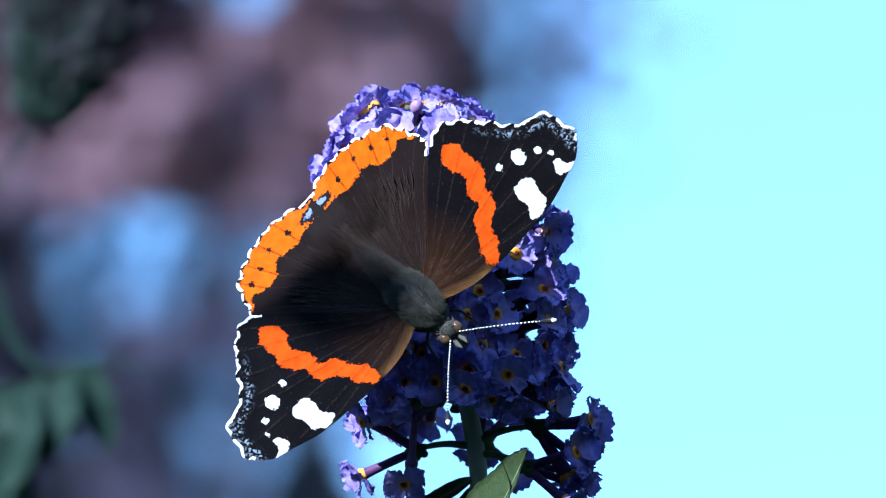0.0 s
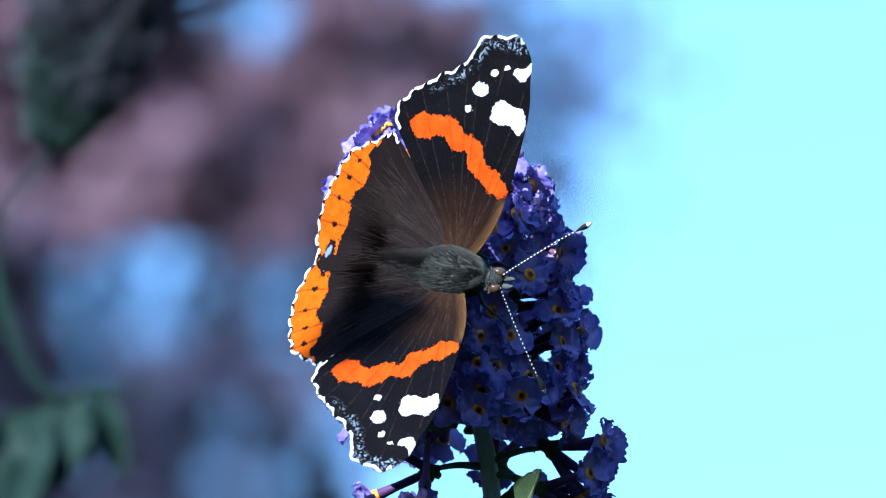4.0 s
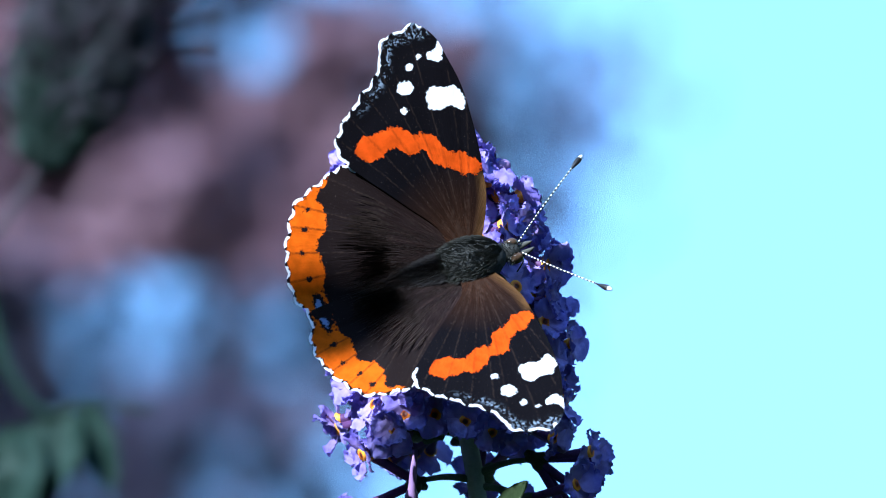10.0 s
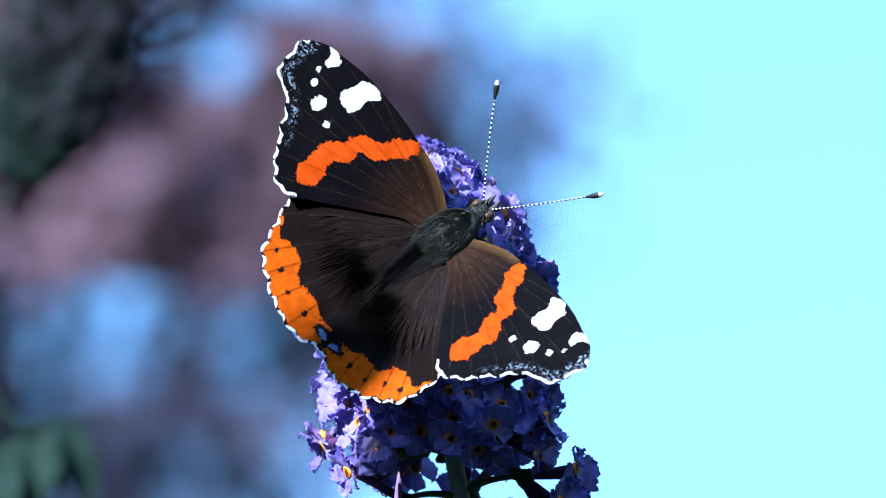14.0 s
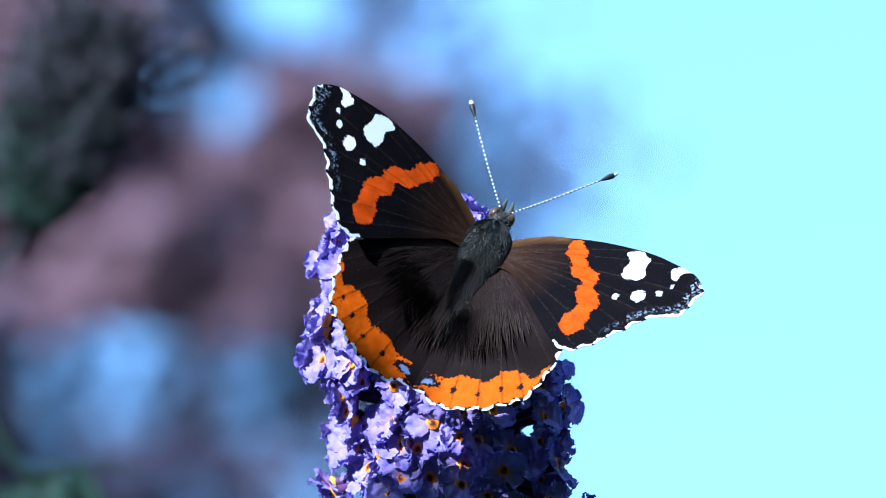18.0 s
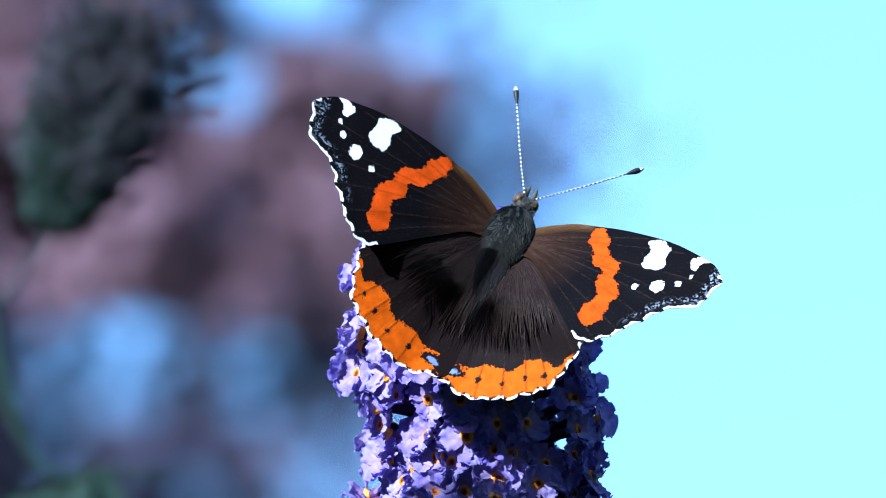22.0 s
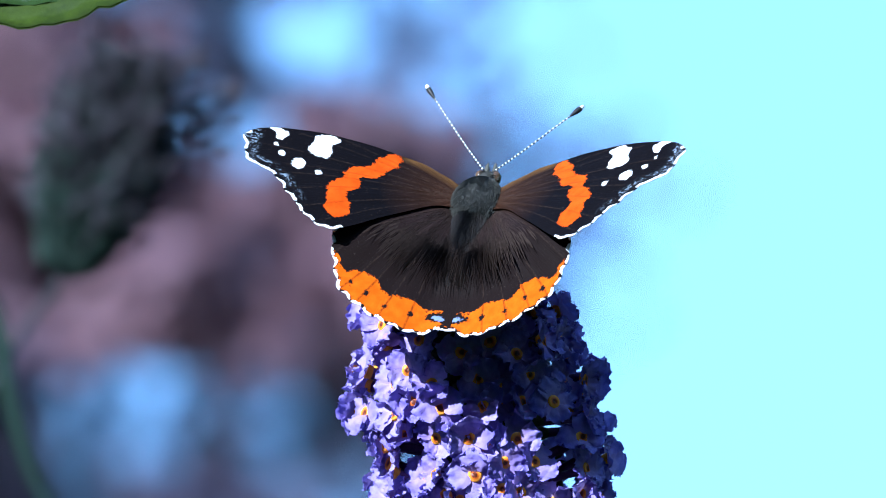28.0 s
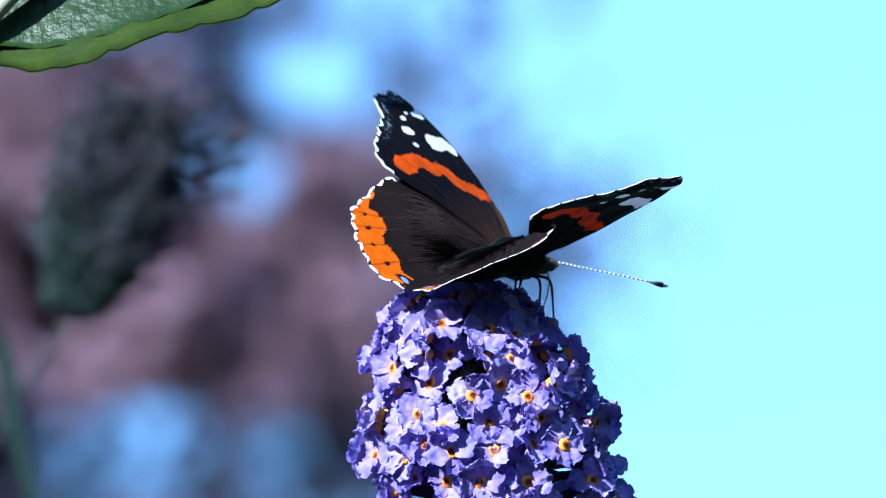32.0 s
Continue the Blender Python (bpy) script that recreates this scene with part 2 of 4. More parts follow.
BARK = plain("dark_bark", (0.021, 0.0168, 0.0154), (0.063, 0.049, 0.042), 12, 0.9, 0.01)
BUD_DARK = plain("dusky_bud", (0.024, 0.028, 0.030), (0.036, 0.038, 0.042), 120, 0.8, 0.0003)
BUD_GREEN = plain("green_bud", (0.022, 0.042, 0.034), (0.034, 0.058, 0.046), 120, 0.8, 0.0003)
DRY = plain("dry_mauve_floret", (0.021, 0.0182, 0.0252), (0.042, 0.0336, 0.0448), 200, 0.8)
HEDGE = plain("hedge_leaves", (0.020, 0.036, 0.016), (0.055, 0.085, 0.032), 14, 0.8, 0.02)
GRASS = plain("grass", (0.030, 0.055, 0.016), (0.075, 0.11, 0.035), 2.0, 0.9, 0.02)


# ---- mesh helpers ----
def part(name, bm, mat, parent=None, label=""):
    """Links a bmesh as one mesh object under a thing or a part."""
    me = bpy.data.meshes.new(name)
    bm.to_mesh(me)
    bm.free()
    for mm in (mat if isinstance(mat, (list, tuple)) else (mat,)):
        me.materials.append(mm)
    ob = new(name, me)
    ob.parent = parent
    return tagged(ob, label)


def shared(name, me, parent, m):
    ob = new(name, me)
    ob.parent = parent
    ob.matrix_basis = m
    return ob


def smooth(bm):
    for f in bm.faces:
        f.smooth = True
    return bm


def tube(bm, points, radii, sides=8, cap=True):
    """A tapered round bar along points."""
    points = [Vector(p) for p in points]
    rings, side = [], None
    for i, p in enumerate(points):
        d = (points[min(i + 1, len(points) - 1)] - points[max(i - 1, 0)]).normalized()
        if side is None:
            side = d.orthogonal().normalized()
        side = (side - d * side.dot(d)).normalized()
        up = d.cross(side)
        rings.append([bm.verts.new(p + (side * math.cos(a) + up * math.sin(a)) * radii[i])
                      for a in (2 * math.pi * k / sides for k in range(sides))])
    for a, b in zip(rings, rings[1:]):
        for k in range(sides):
            bm.faces.new((a[k], a[(k + 1) % sides], b[(k + 1) % sides], b[k]))
    if cap:
        bm.faces.new(rings[0][::-1])
        bm.faces.new(rings[-1])
    return rings


def bent(points, n):
    """A Catmull-Rom curve through points."""
    p = [Vector(q) for q in points]
    p = [p[0] * 2 - p[1]] + p + [p[-1] * 2 - p[-2]]
    out = []
    for i in range(1, len(p) - 2):
        for k in range(n):
            t = k / n
            out.append(0.5 * (2 * p[i] + (p[i + 1] - p[i - 1]) * t + (2 * p[i - 1] - 5 * p[i] + 4 * p[i + 1] - p[i + 2]) * t * t
                              + (3 * p[i] - p[i - 1] - 3 * p[i + 1] + p[i + 2]) * t ** 3))
    out.append(p[-2])
    return out


def lump(bm, centre, size, segs=16, rings=10, rough=0.0):
    m = Matrix.Translation(centre) @ Matrix.Diagonal((*size, 1))
    got = bmesh.ops.create_uvsphere(bm, u_segments=segs, v_segments=rings, radius=1.0, matrix=m)["verts"]
    if rough:
        for v in got:
            v.co += (v.co - Vector(centre)) * rough * noise.noise(v.co * 900)
    return got


# ---- butterfly ----
MM = 0.001
FORE_OUTLINE = ((0.0, 2.6), (2.2, 4.2), (6.6, 5.8), (10.8, 6.3), (16.0, 6.5), (22.5, 6.2), (27.1, 5.1), (29.9, 4.3), (32.2, 2.4),
                (32.6, 1.1), (32.0, -0.6), (31.7, -2.6), (30.9, -3.8), (29.1, -4.3), (27.2, -5.1), (25.6, -6.6), (24.6, -8.2), (23.0, -9.7),
                (22.0, -11.2), (20.3, -12.4), (19.0, -13.3), (17.5, -13.3), (15.8, -12.5), (12.5, -9.6), (8.2, -5.6), (4.0, -1.8), (0.0, -0.6))
HIND_OUTLINE = ((0.0, 2.2), (4.0, 0.4), (8.5, -3.5), (12.6, -7.5), (15.4, -10.6), (16.1, -12.7), (15.6, -14.2), (14.7, -16.2), (13.8, -18.2),
                (12.9, -19.9), (10.9, -21.2), (8.9, -22.1), (7.0, -22.9), (4.9, -23.2), (3.2, -23.6), (1.3, -23.5), (-0.2, -23.4), (-1.5, -22.6),
                (-3.4, -21.8), (-4.5, -20.0), (-3.2, -12.0), (-1.5, -4.0))
FORE_BAND = ((17.3, -10.6), (18.3, -9.7), (18.9, -8.7), (19.2, -6.9), (19.1, -4.6), (17.6, -2.0), (16.8, 0.4), (15.8, 1.3), (14.6, 2.1), (13.4, 4.2),
             (12.2, 5.9), (11.4, 6.4), (10.3, 5.8), (10.3, 4.8), (11.2, 2.5), (12.7, 0.7), (13.3, -0.5), (15.1, -1.4), (15.2, -3.4), (16.2, -5.5),
             (15.7, -7.2), (15.5, -9.2), (16.5, -10.5))
FORE_PATCH = ((22.2, 5.7), (21.0, 6.4), (19.2, 5.5), (20.1, 3.9), (19.9, 2.6), (20.5, 0.9), (22.7, 0.8), (23.6, 2.1), (23.0, 3.9), (23.1, 5.1))
FORE_APICAL = ((29.8, 4.5), (28.0, 4.9), (26.5, 4.2), (27.2, 2.5), (28.1, 2.5), (28.6, 3.9))
FORE_SPOTS = ((24.1, -1.7, 1.12), (21.0, -2.7, 0.60), (26.8, -0.5, 0.56), (27.9, 1.2, 0.42))
HIND_BAND = ((15.9, -14.6), (15.1, -16.6), (14.2, -18.8), (13.3, -20.6), (11.0, -22.0), (8.9, -22.9), (7.0, -23.8), (4.9, -24.0), (3.2, -24.4), (1.3, -24.4),
             (-0.2, -24.2), (-1.8, -23.2), (-3.2, -22.4), (-3.9, -21.2), (-3.6, -19.6), (-2.4, -18.9), (-0.7, -19.0), (0.6, -19.0), (2.4, -18.4),
             (4.3, -18.7), (6.3, -18.3), (7.7, -17.0), (9.9, -16.2), (11.6, -15.9), (12.4, -16.6), (13.2, -16.3), (13.9, -15.0), (15.0, -14.4))
HIND_DOTS = ((11.6, -18.4), (8.95, -19.4), (5.8, -20.6), (2.1, -20.6))


def spline2(points, n, closed=True):
    pts = [Vector((*p, 0)) for p in points]
    if closed:
        k = len(pts)
        out = []
        for i in range(k):
            a, b, c, d = pts[i - 1], pts[i], pts[(i + 1) % k], pts[(i + 2) % k]
            for j in range(n):
                t = j / n
                q = 0.5 * (2 * b + (c - a) * t + (2 * a - 5 * b + 4 * c - d) * t * t + (3 * b - a - 3 * c + d) * t ** 3)
                out.append((q.x, q.y))
        return np.array(out)
    return np.array([(q.x, q.y) for q in bent([(*p, 0) for p in points], n)])


def line_distance(P, line, closed=False):
    """Distance of the points P from a polyline."""
    a = line
    b = np.roll(line, -1, 0)
    if not closed:
        a, b = a[:-1], b[:-1]
    d = b - a
    out = np.full(len(P), 1e9)
    for p, q in zip(a, d):
        t = np.clip(((P - p) @ q) / max(q @ q, 1e-12), 0, 1)
        out = np.minimum(out, np.linalg.norm(P - (p + t[:, None] * q), axis=1))
    return out


def inside(P, poly):
    x, y = P[:, 0], P[:, 1]
    got = np.zeros(len(P), bool)
    for (x1, y1), (x2, y2) in zip(poly, np.roll(poly, -1, 0)):
        cross = ((y1 > y) != (y2 > y)) & (x < (x2 - x1) * (y - y1) / (y2 - y1 + 1e-12) + x1)
        got ^= cross
    return got


def signed(P, poly):
    d = line_distance(P, poly, True)
    return np.where(inside(P, poly), -d, d)


def hind_rise(x, y):
    """How far the hindwing's sheet rises toward its front half and its inner fold, mm."""
    back = np.clip((-y - 7) / 10, 0, 1)
    return 0.265 * np.clip(-y, 0, 30) * (1 - back * back * (3 - 2 * back)) + 0.30 * np.clip(-x, 0, 9)


def wing_mesh(name, hind, mirror, mats):
    """A thin two-sided wing with veins, a waved margin and the marks of its pattern stored on its points (in mm)."""
    from mathutils import geometry
    rng = np.random.default_rng(11 if hind else 5)
    rim = spline2(HIND_OUTLINE if hind else FORE_OUTLINE, 7)
    first, last = (4, 18) if hind else (8, 22)
    marg = np.arange(first * 7, last * 7 + 1)
    centre = rim.mean(0)
    # scallops along the outer margin
    seg = np.concatenate([[0], np.cumsum(np.linalg.norm(np.diff(rim[marg], axis=0), axis=1))])
    wave = (np.abs(np.sin(seg / (2.9 if hind else 2.6) * math.pi)) - 0.6) * (0.48 if hind else 0.34)
    out = rim[marg] - centre
    rim[marg] += out / np.linalg.norm(out, axis=1)[:, None] * wave[:, None]
    step = 0.30
    gx, gy = np.meshgrid(np.arange(-2, 33, step), np.arange(-25, 9, step))
    grid = np.stack([gx.ravel(), gy.ravel()], 1) + rng.uniform(-0.08, 0.08, (gx.size, 2))
    grid = grid[signed(grid, rim) < -0.17]
    every = np.concatenate([rim, grid])
    n = len(rim)
    verts, _, faces, *_ = geometry.delaunay_2d_cdt([Vector(p) for p in every], [(i, (i + 1) % n) for i in range(n)], [], 1, 1e-5)
    P = np.array([tuple(v) for v in verts])
    root = np.array((0.0, 1.6))
    # veins from the root to the margin
    ends = ((15.8, -11.5), (15.3, -14.9), (12.75, -20.2), (10.15, -22.1), (6.55, -23.3), (2.4, -23.5)) if hind else \
        ((22.0, 6.6), (28.0, 5.0), (32.3, 0.5), (30.8, -3.6), (27.2, -4.7), (24.5, -7.4), (22.2, -10.6), (19.6, -13.0))
    vein = np.full(len(P), 9.0)
    for i, e in enumerate(ends):
        e = np.array(e)
        mid = root + (e - root) * 0.5 + np.array((0.6, 0.9)) * (0.8 if i % 2 else 0.35)
        t = np.linspace(0, 1, 14)[:, None]
        vein = np.minimum(vein, line_distance(P, (1 - t) ** 2 * root + 2 * t * (1 - t) * mid + t * t * e))
    edge = line_distance(P, rim[marg])
    rel = P - root
    fan, dist = np.arctan2(rel[:, 1], rel[:, 0]), np.linalg.norm(rel, axis=1)
    z = 0.05 * np.maximum(0, 1 - vein / 0.5) + 0.35 * np.sin(np.clip(dist / 30, 0, 1) * math.pi) + 0.05 * np.sin(fan * 26) * np.clip(dist / 8, 0, 1)
    if hind:
        # the front half lies close under the forewing, the inner fold rises along the abdomen
        z += hind_rise(P[:, 0], P[:, 1])
    else:
        z += 0.25 * np.clip(edge - 3, 0, 3) / 3 - 0.3 * np.exp(-(line_distance(P, rim[21 * 7:25 * 7]) / 3) ** 2)
    # each cell between two veins carries its piece of the bands a little further in or out
    turns = np.sort([math.atan2(e[1] - root[1], e[0] - root[0]) for e in ends])
    cell = np.searchsorted(turns, fan)
    step_out = np.array((0.1, -0.35, 0.4, -0.3, 0.45, -0.25, 0.3, -0.3, 0.2))[np.clip(cell, 0, 8)]
    marks = {"vein": vein, "fan": fan, "root": dist, "costa": line_distance(P, rim[:29])}
    # the white fringe is broken where veins meet the margin
    breaks = np.abs(np.sin(np.arctan2(P[:, 1] + 8, P[:, 0] - 6) * (23 if hind else 27)))
    marks["fringe"] = edge - 0.38 + 2.2 * np.clip(0.42 - breaks, 0, 1)
    if hind:
        marks["orange"] = np.maximum(signed(P, np.array(HIND_BAND)) + 0.6 * step_out, 0.36 - edge)
        marks["dot"] = np.min([np.linalg.norm((P - d) * (1.0, 0.75), axis=1) - 0.36 for d in HIND_DOTS], axis=0)
        marks["blue"] = np.linalg.norm((P - (-1.8, -20.3)) * (0.62, 1.3), axis=1) - 0.52
        marks["dust"] = np.zeros(len(P))
        marks["white"] = np.full(len(P), 9.0)
        away = np.linalg.norm((P - (-1.8, -20.2)) * (0.58, 1.15), axis=1)
        marks["orange"] = np.maximum(marks["orange"], 0.95 - away)
    else:
        marks["orange"] = signed(P, spline2(FORE_BAND, 4)) + 0.6 * step_out
        white = np.minimum(signed(P, spline2(FORE_PATCH, 4)), signed(P, spline2(FORE_APICAL, 4)))
        for u, v, r in FORE_SPOTS:
            white = np.minimum(white, np.linalg.norm((P - (u, v)) * (1.0, 0.92), axis=1) - r)
        marks["white"] = white
        line = np.exp(-((edge - 1.35) / 0.38) ** 2) * np.clip((P[:, 0] - 21.5) / 3, 0, 1)
        marks["dust"] = np.clip(0.8 * line + 0.6 * np.exp(-(edge / 1.0) ** 2) * np.clip((P[:, 0] - 29.5) / 1.5, 0, 1), 0, 1)
        marks["dot"] = marks["blue"] = np.full(len(P), 9.0)
    s = -1 if mirror else 1
    k = len(P)
    top = [tuple(f) for f in faces]
    count = {(a, b) for f in top for a, b in zip(f, f[1:] + f[:1])}
    rims = [(a, b) for a, b in count if (b, a) not in count]
    border = sorted({a for a, b in rims})
    at, nb = {v: i for i, v in enumerate(border)}, len(border)
    upper = np.stack([P[:, 0] * s, P[:, 1], z], 1)
    lower = upper - (0, 0, 0.12)
    co = np.concatenate([upper, lower, upper[border], lower[border]]) * MM
    low = [tuple(i + k for i in f[::-1]) for f in top]
    side = [(2 * k + at[b], 2 * k + at[a], 2 * k + nb + at[a], 2 * k + nb + at[b]) for a, b in rims]
    allf = top + low + side
    if mirror:
        allf = [f[::-1] for f in allf]
    me = bpy.data.meshes.new(name)
    me.from_pydata(co.tolist(), [], allf)
    for mm in mats:
        me.materials.append(mm)
    me.polygons.foreach_set("material_index", [0] * len(top) + [1] * len(low) + [0] * len(side))
    me.polygons.foreach_set("use_smooth", [True] * len(allf))
    for key, val in marks.items():
        a = me.attributes.new(key, 'FLOAT', 'POINT')
        a.data.foreach_set("value", np.concatenate([val, val, val[border], val[border]]).astype(np.float32))
    me.update()
    return me


def fur(bm, pts, length, width, lean):
    """Tapered hairs: root, direction, in mm."""
    for p, d in pts:
        d = (Vector(d) + Vector(lean)).normalized()
        side = d.orthogonal().normalized()
        side.rotate(Matrix.Rotation(random.uniform(0, 6.3), 3, d))
        ln = length * random.uniform(0.6, 1.25)
        p = Vector(p)
        tip = p + d * ln + Vector((0, -0.25 * ln, -0.05 * ln))
        a, b = bm.verts.new((p - side * width) * MM), bm.verts.new((p + side * width) * MM)
        c = bm.verts.new((p + d * ln * 0.55 + side * width * 0.6) * MM)
        e = bm.verts.new(tip * MM)
        bm.faces.new((a, b, c))
        bm.faces.new((a, c, e))


def build_butterfly():
    fly = tagged(new("butterfly"), "dark brown butterfly with orange bands and white wingtip spots", "butterfly")
    fly.scale = (1.02, 1.02, 1.02)
    wings = {}
    # thorax
    bm = bmesh.new()
    lump(bm, (0, 1.4 * MM, 0.1 * MM), (3.5 * MM, 5.2 * MM, 2.9 * MM), 24, 16, 0.05)
    thorax = part("thorax", smooth(bm), THORAX, fly, "grey-green downy thorax")
    bm = bmesh.new()
    hairs = []
    for _ in range(11000):
        th, ph = random.uniform(-1.9, 1.9), random.uniform(-1.3, 1.3)
        d = Vector((math.sin(th) * math.cos(ph), math.sin(ph), math.cos(th) * math.cos(ph)))
        hairs.append(((d.x * 3.4, 1.4 + d.y * 5.1, 0.1 + d.z * 2.8), d))
    fur(bm, hairs, 0.75, 0.013, (0, -1.3, 0.0))
    part("fur", bm, FUR, thorax, "fine grey-green hairs")
    # abdomen: ringed taper that sinks toward its tip
    bm = bmesh.new()
    pts, rad = [], []
    for i in range(45):
        s = i / 44
        pts.append((0, (-1.8 - 11.4 * s) * MM, (-0.5 - 2.3 * s) * MM))
        w = 2.2 * (0.9 + 0.1 * math.sin(math.pi * s)) * (1 - s ** 3.2) ** 0.6 * (1 + 0.05 * abs(math.sin(s * 8 * math.pi)))
        rad.append(max(0.15, w) * MM)
    tube(bm, pts, rad, 16)
    abdomen = part("abdomen", smooth(bm), ABDOMEN, fly, "dark ringed abdomen")
    bm = bmesh.new()
    hairs = []
    for _ in range(9000):
        s, th = random.random() ** 1.1, random.uniform(-1.8, 1.8)
        g = 2.2 * (1 - s ** 3.2) ** 0.6
        hairs.append(((math.sin(th) * g, -1.8 - 11.2 * s, -0.5 - 2.3 * s + math.cos(th) * g), (math.sin(th) * 0.85, -1.0, math.cos(th) * 0.3)))
    fur(bm, hairs, 1.5, 0.014, (0, -0.8, 0))
    part("fur", bm, GREY_FUR, abdomen, "fine slate-grey hairs")
    # head with eyes, palps and proboscis
    bm = bmesh.new()
    lump(bm, (0, 7.3 * MM, -0.3 * MM), (1.45 * MM, 1.5 * MM, 1.35 * MM), 16, 12, 0.06)
    head = part("head", smooth(bm), THORAX, fly, "dark hairy head")
    for s in (-1, 1):
        bm = bmesh.new()
        lump(bm, (s * 1.15 * MM, 7.9 * MM, -0.1 * MM), (0.78 * MM, 1.0 * MM, 1.0 * MM), 16, 12)
        part("eye", smooth(bm), EYE, head, "bronze-brown compound eye")
        bm = bmesh.new()
        tube(bm, bent([(s * 0.45 * MM, 8.4 * MM, -0.6 * MM), (s * 0.6 * MM, 9.6 * MM, -0.2 * MM), (s * 0.5 * MM, 10.7 * MM, 0.5 * MM)], 5),
             [v * MM for v in (0.28, 0.36, 0.42, 0.44, 0.44, 0.42, 0.38, 0.32, 0.24, 0.15, 0.06)], 8)
        part("palp", smooth(bm), FUR, head)
    bm = bmesh.new()
    tube(bm, bent([(0, 8.5 * MM, -0.9 * MM), (0, 9.6 * MM, -2.4 * MM), (0, 9.7 * MM, -4.6 * MM), (0, 9.2 * MM, -6.8 * MM)], 6), [0.11 * MM] * 19, 6)
    part("proboscis", smooth(bm), LEG, head, "thin black feeding tube")
    bm = bmesh.new()
    hairs = []
    for _ in range(500):
        d = Vector((random.gauss(0, 1), random.gauss(0.2, 0.8), random.gauss(0.5, 0.8))).normalized()
        hairs.append(((d.x * 1.35, 7.2 + d.y * 1.3, -0.3 + d.z * 1.25), d))
    fur(bm, hairs, 0.6, 0.03, (0, 0.2, 0.1))
    part("fur", bm, FUR, head)
    for s in (-1, 1):
        bm = bmesh.new()
        lay = bm.verts.layers.float.new("along")
        p = bent([(0, 0, 0), (s * 3.3, 3.7, 1.9), (s * 6.9, 8.0, 4.1), (s * 10.3, 12.3, 6.1)], 14)
        n = len(p) - 1
        rad = []
        for i in range(n + 1):
            a = i / n
            rad.append((0.108 + 0.31 * max(0, min(1, (a - 0.84) / 0.08)) - 0.26 * max(0, (a - 0.96) / 0.04)) * MM)
        for i, ring in enumerate(tube(bm, [q * MM for q in p], rad, 8)):
            for v in ring:
                v[lay] = i / n
        wings["La" if s < 0 else "Ra"] = part("antenna", smooth(bm), RINGED, fly, "black and white ringed antenna with a dark club")
    # legs
    for s in (-1, 1):
        for y, spread, fore in ((4.6, 3.6, 2.4), (2.2, 4.6, 0.2), (-0.2, 4.4, -3.0)):
            bm = bmesh.new()
            p = bent([(s * 1.2, y, -1.8), (s * spread * 0.85, y + fore * 0.5, -2.2), (s * spread, y + fore, -6.0), (s * (spread + 0.3), y + fore * 1.25, -9.0)], 5)
            tube(bm, [q * MM for q in p], [(0.26 - 0.011 * i) * MM for i in range(len(p))], 6)
            part("leg", smooth(bm), LEG, fly, "thin black leg")
    for s, nm in ((-1, "L"), (1, "R")):
        for hind in (False, True):
            name = "hindwing" if hind else "forewing"
            me = wing_mesh(name, hind, s < 0, (HIND_TOP, HIND_UNDER) if hind else (FORE_TOP, FORE_UNDER))
            ob = new(name, me)
            ob.parent = fly
            tagged(ob, "brown hindwing with a black-dotted orange border" if hind else "black forewing with an orange band and white spots")
            wings[nm + ("h" if hind else "f")] = ob
    # long brown hairs on the inner half of each hindwing
    for s, nm in ((-1, "L"), (1, "R")):
        bm = bmesh.new()
        hairs = []
        for _ in range(5200):
            a = random.triangular(-1.75, -0.75, -1.6)
            r = 1.0 + 15.0 * random.random() ** 1.5 * (0.55 + 0.45 * random.random())
            u, v = r * math.cos(a), 1.5 + r * math.sin(a)
            hairs.append(((s * u, v, 0.10 + 0.35 * math.sin(r / 30 * math.pi) + float(hind_rise(u, v))), (s * math.cos(a), math.sin(a), 0.10)))
        fur(bm, hairs, 2.8, 0.013, (0, 0, 0.0))
        part("fur", bm, BROWN_FUR, wings[nm + "h"], "brown wing hairs")
    return fly, wings


butterfly, WINGS = build_butterfly()


# ---- flower spike ----
AXIS = ((-31.0, 5.0), (-20.0, 3.1), (-3.0, 0.3), (7.0, -1.1), (14.0, -2.8), (24.0, -3.0))   # height and sideways place of the stem, mm
GIRTH = ((-34.0, 15.0), (-28.0, 17.0), (-20.0, 18.0), (-10.0, 18.8), (0.0, 19.2), (8.0, 17.6), (14.0, 15.0), (18.0, 12.4), (20.5, 9.3), (23.0, 4.0))


def along(table, z):
    xs, ys = zip(*table)
    return float(np.interp(z, xs, ys))


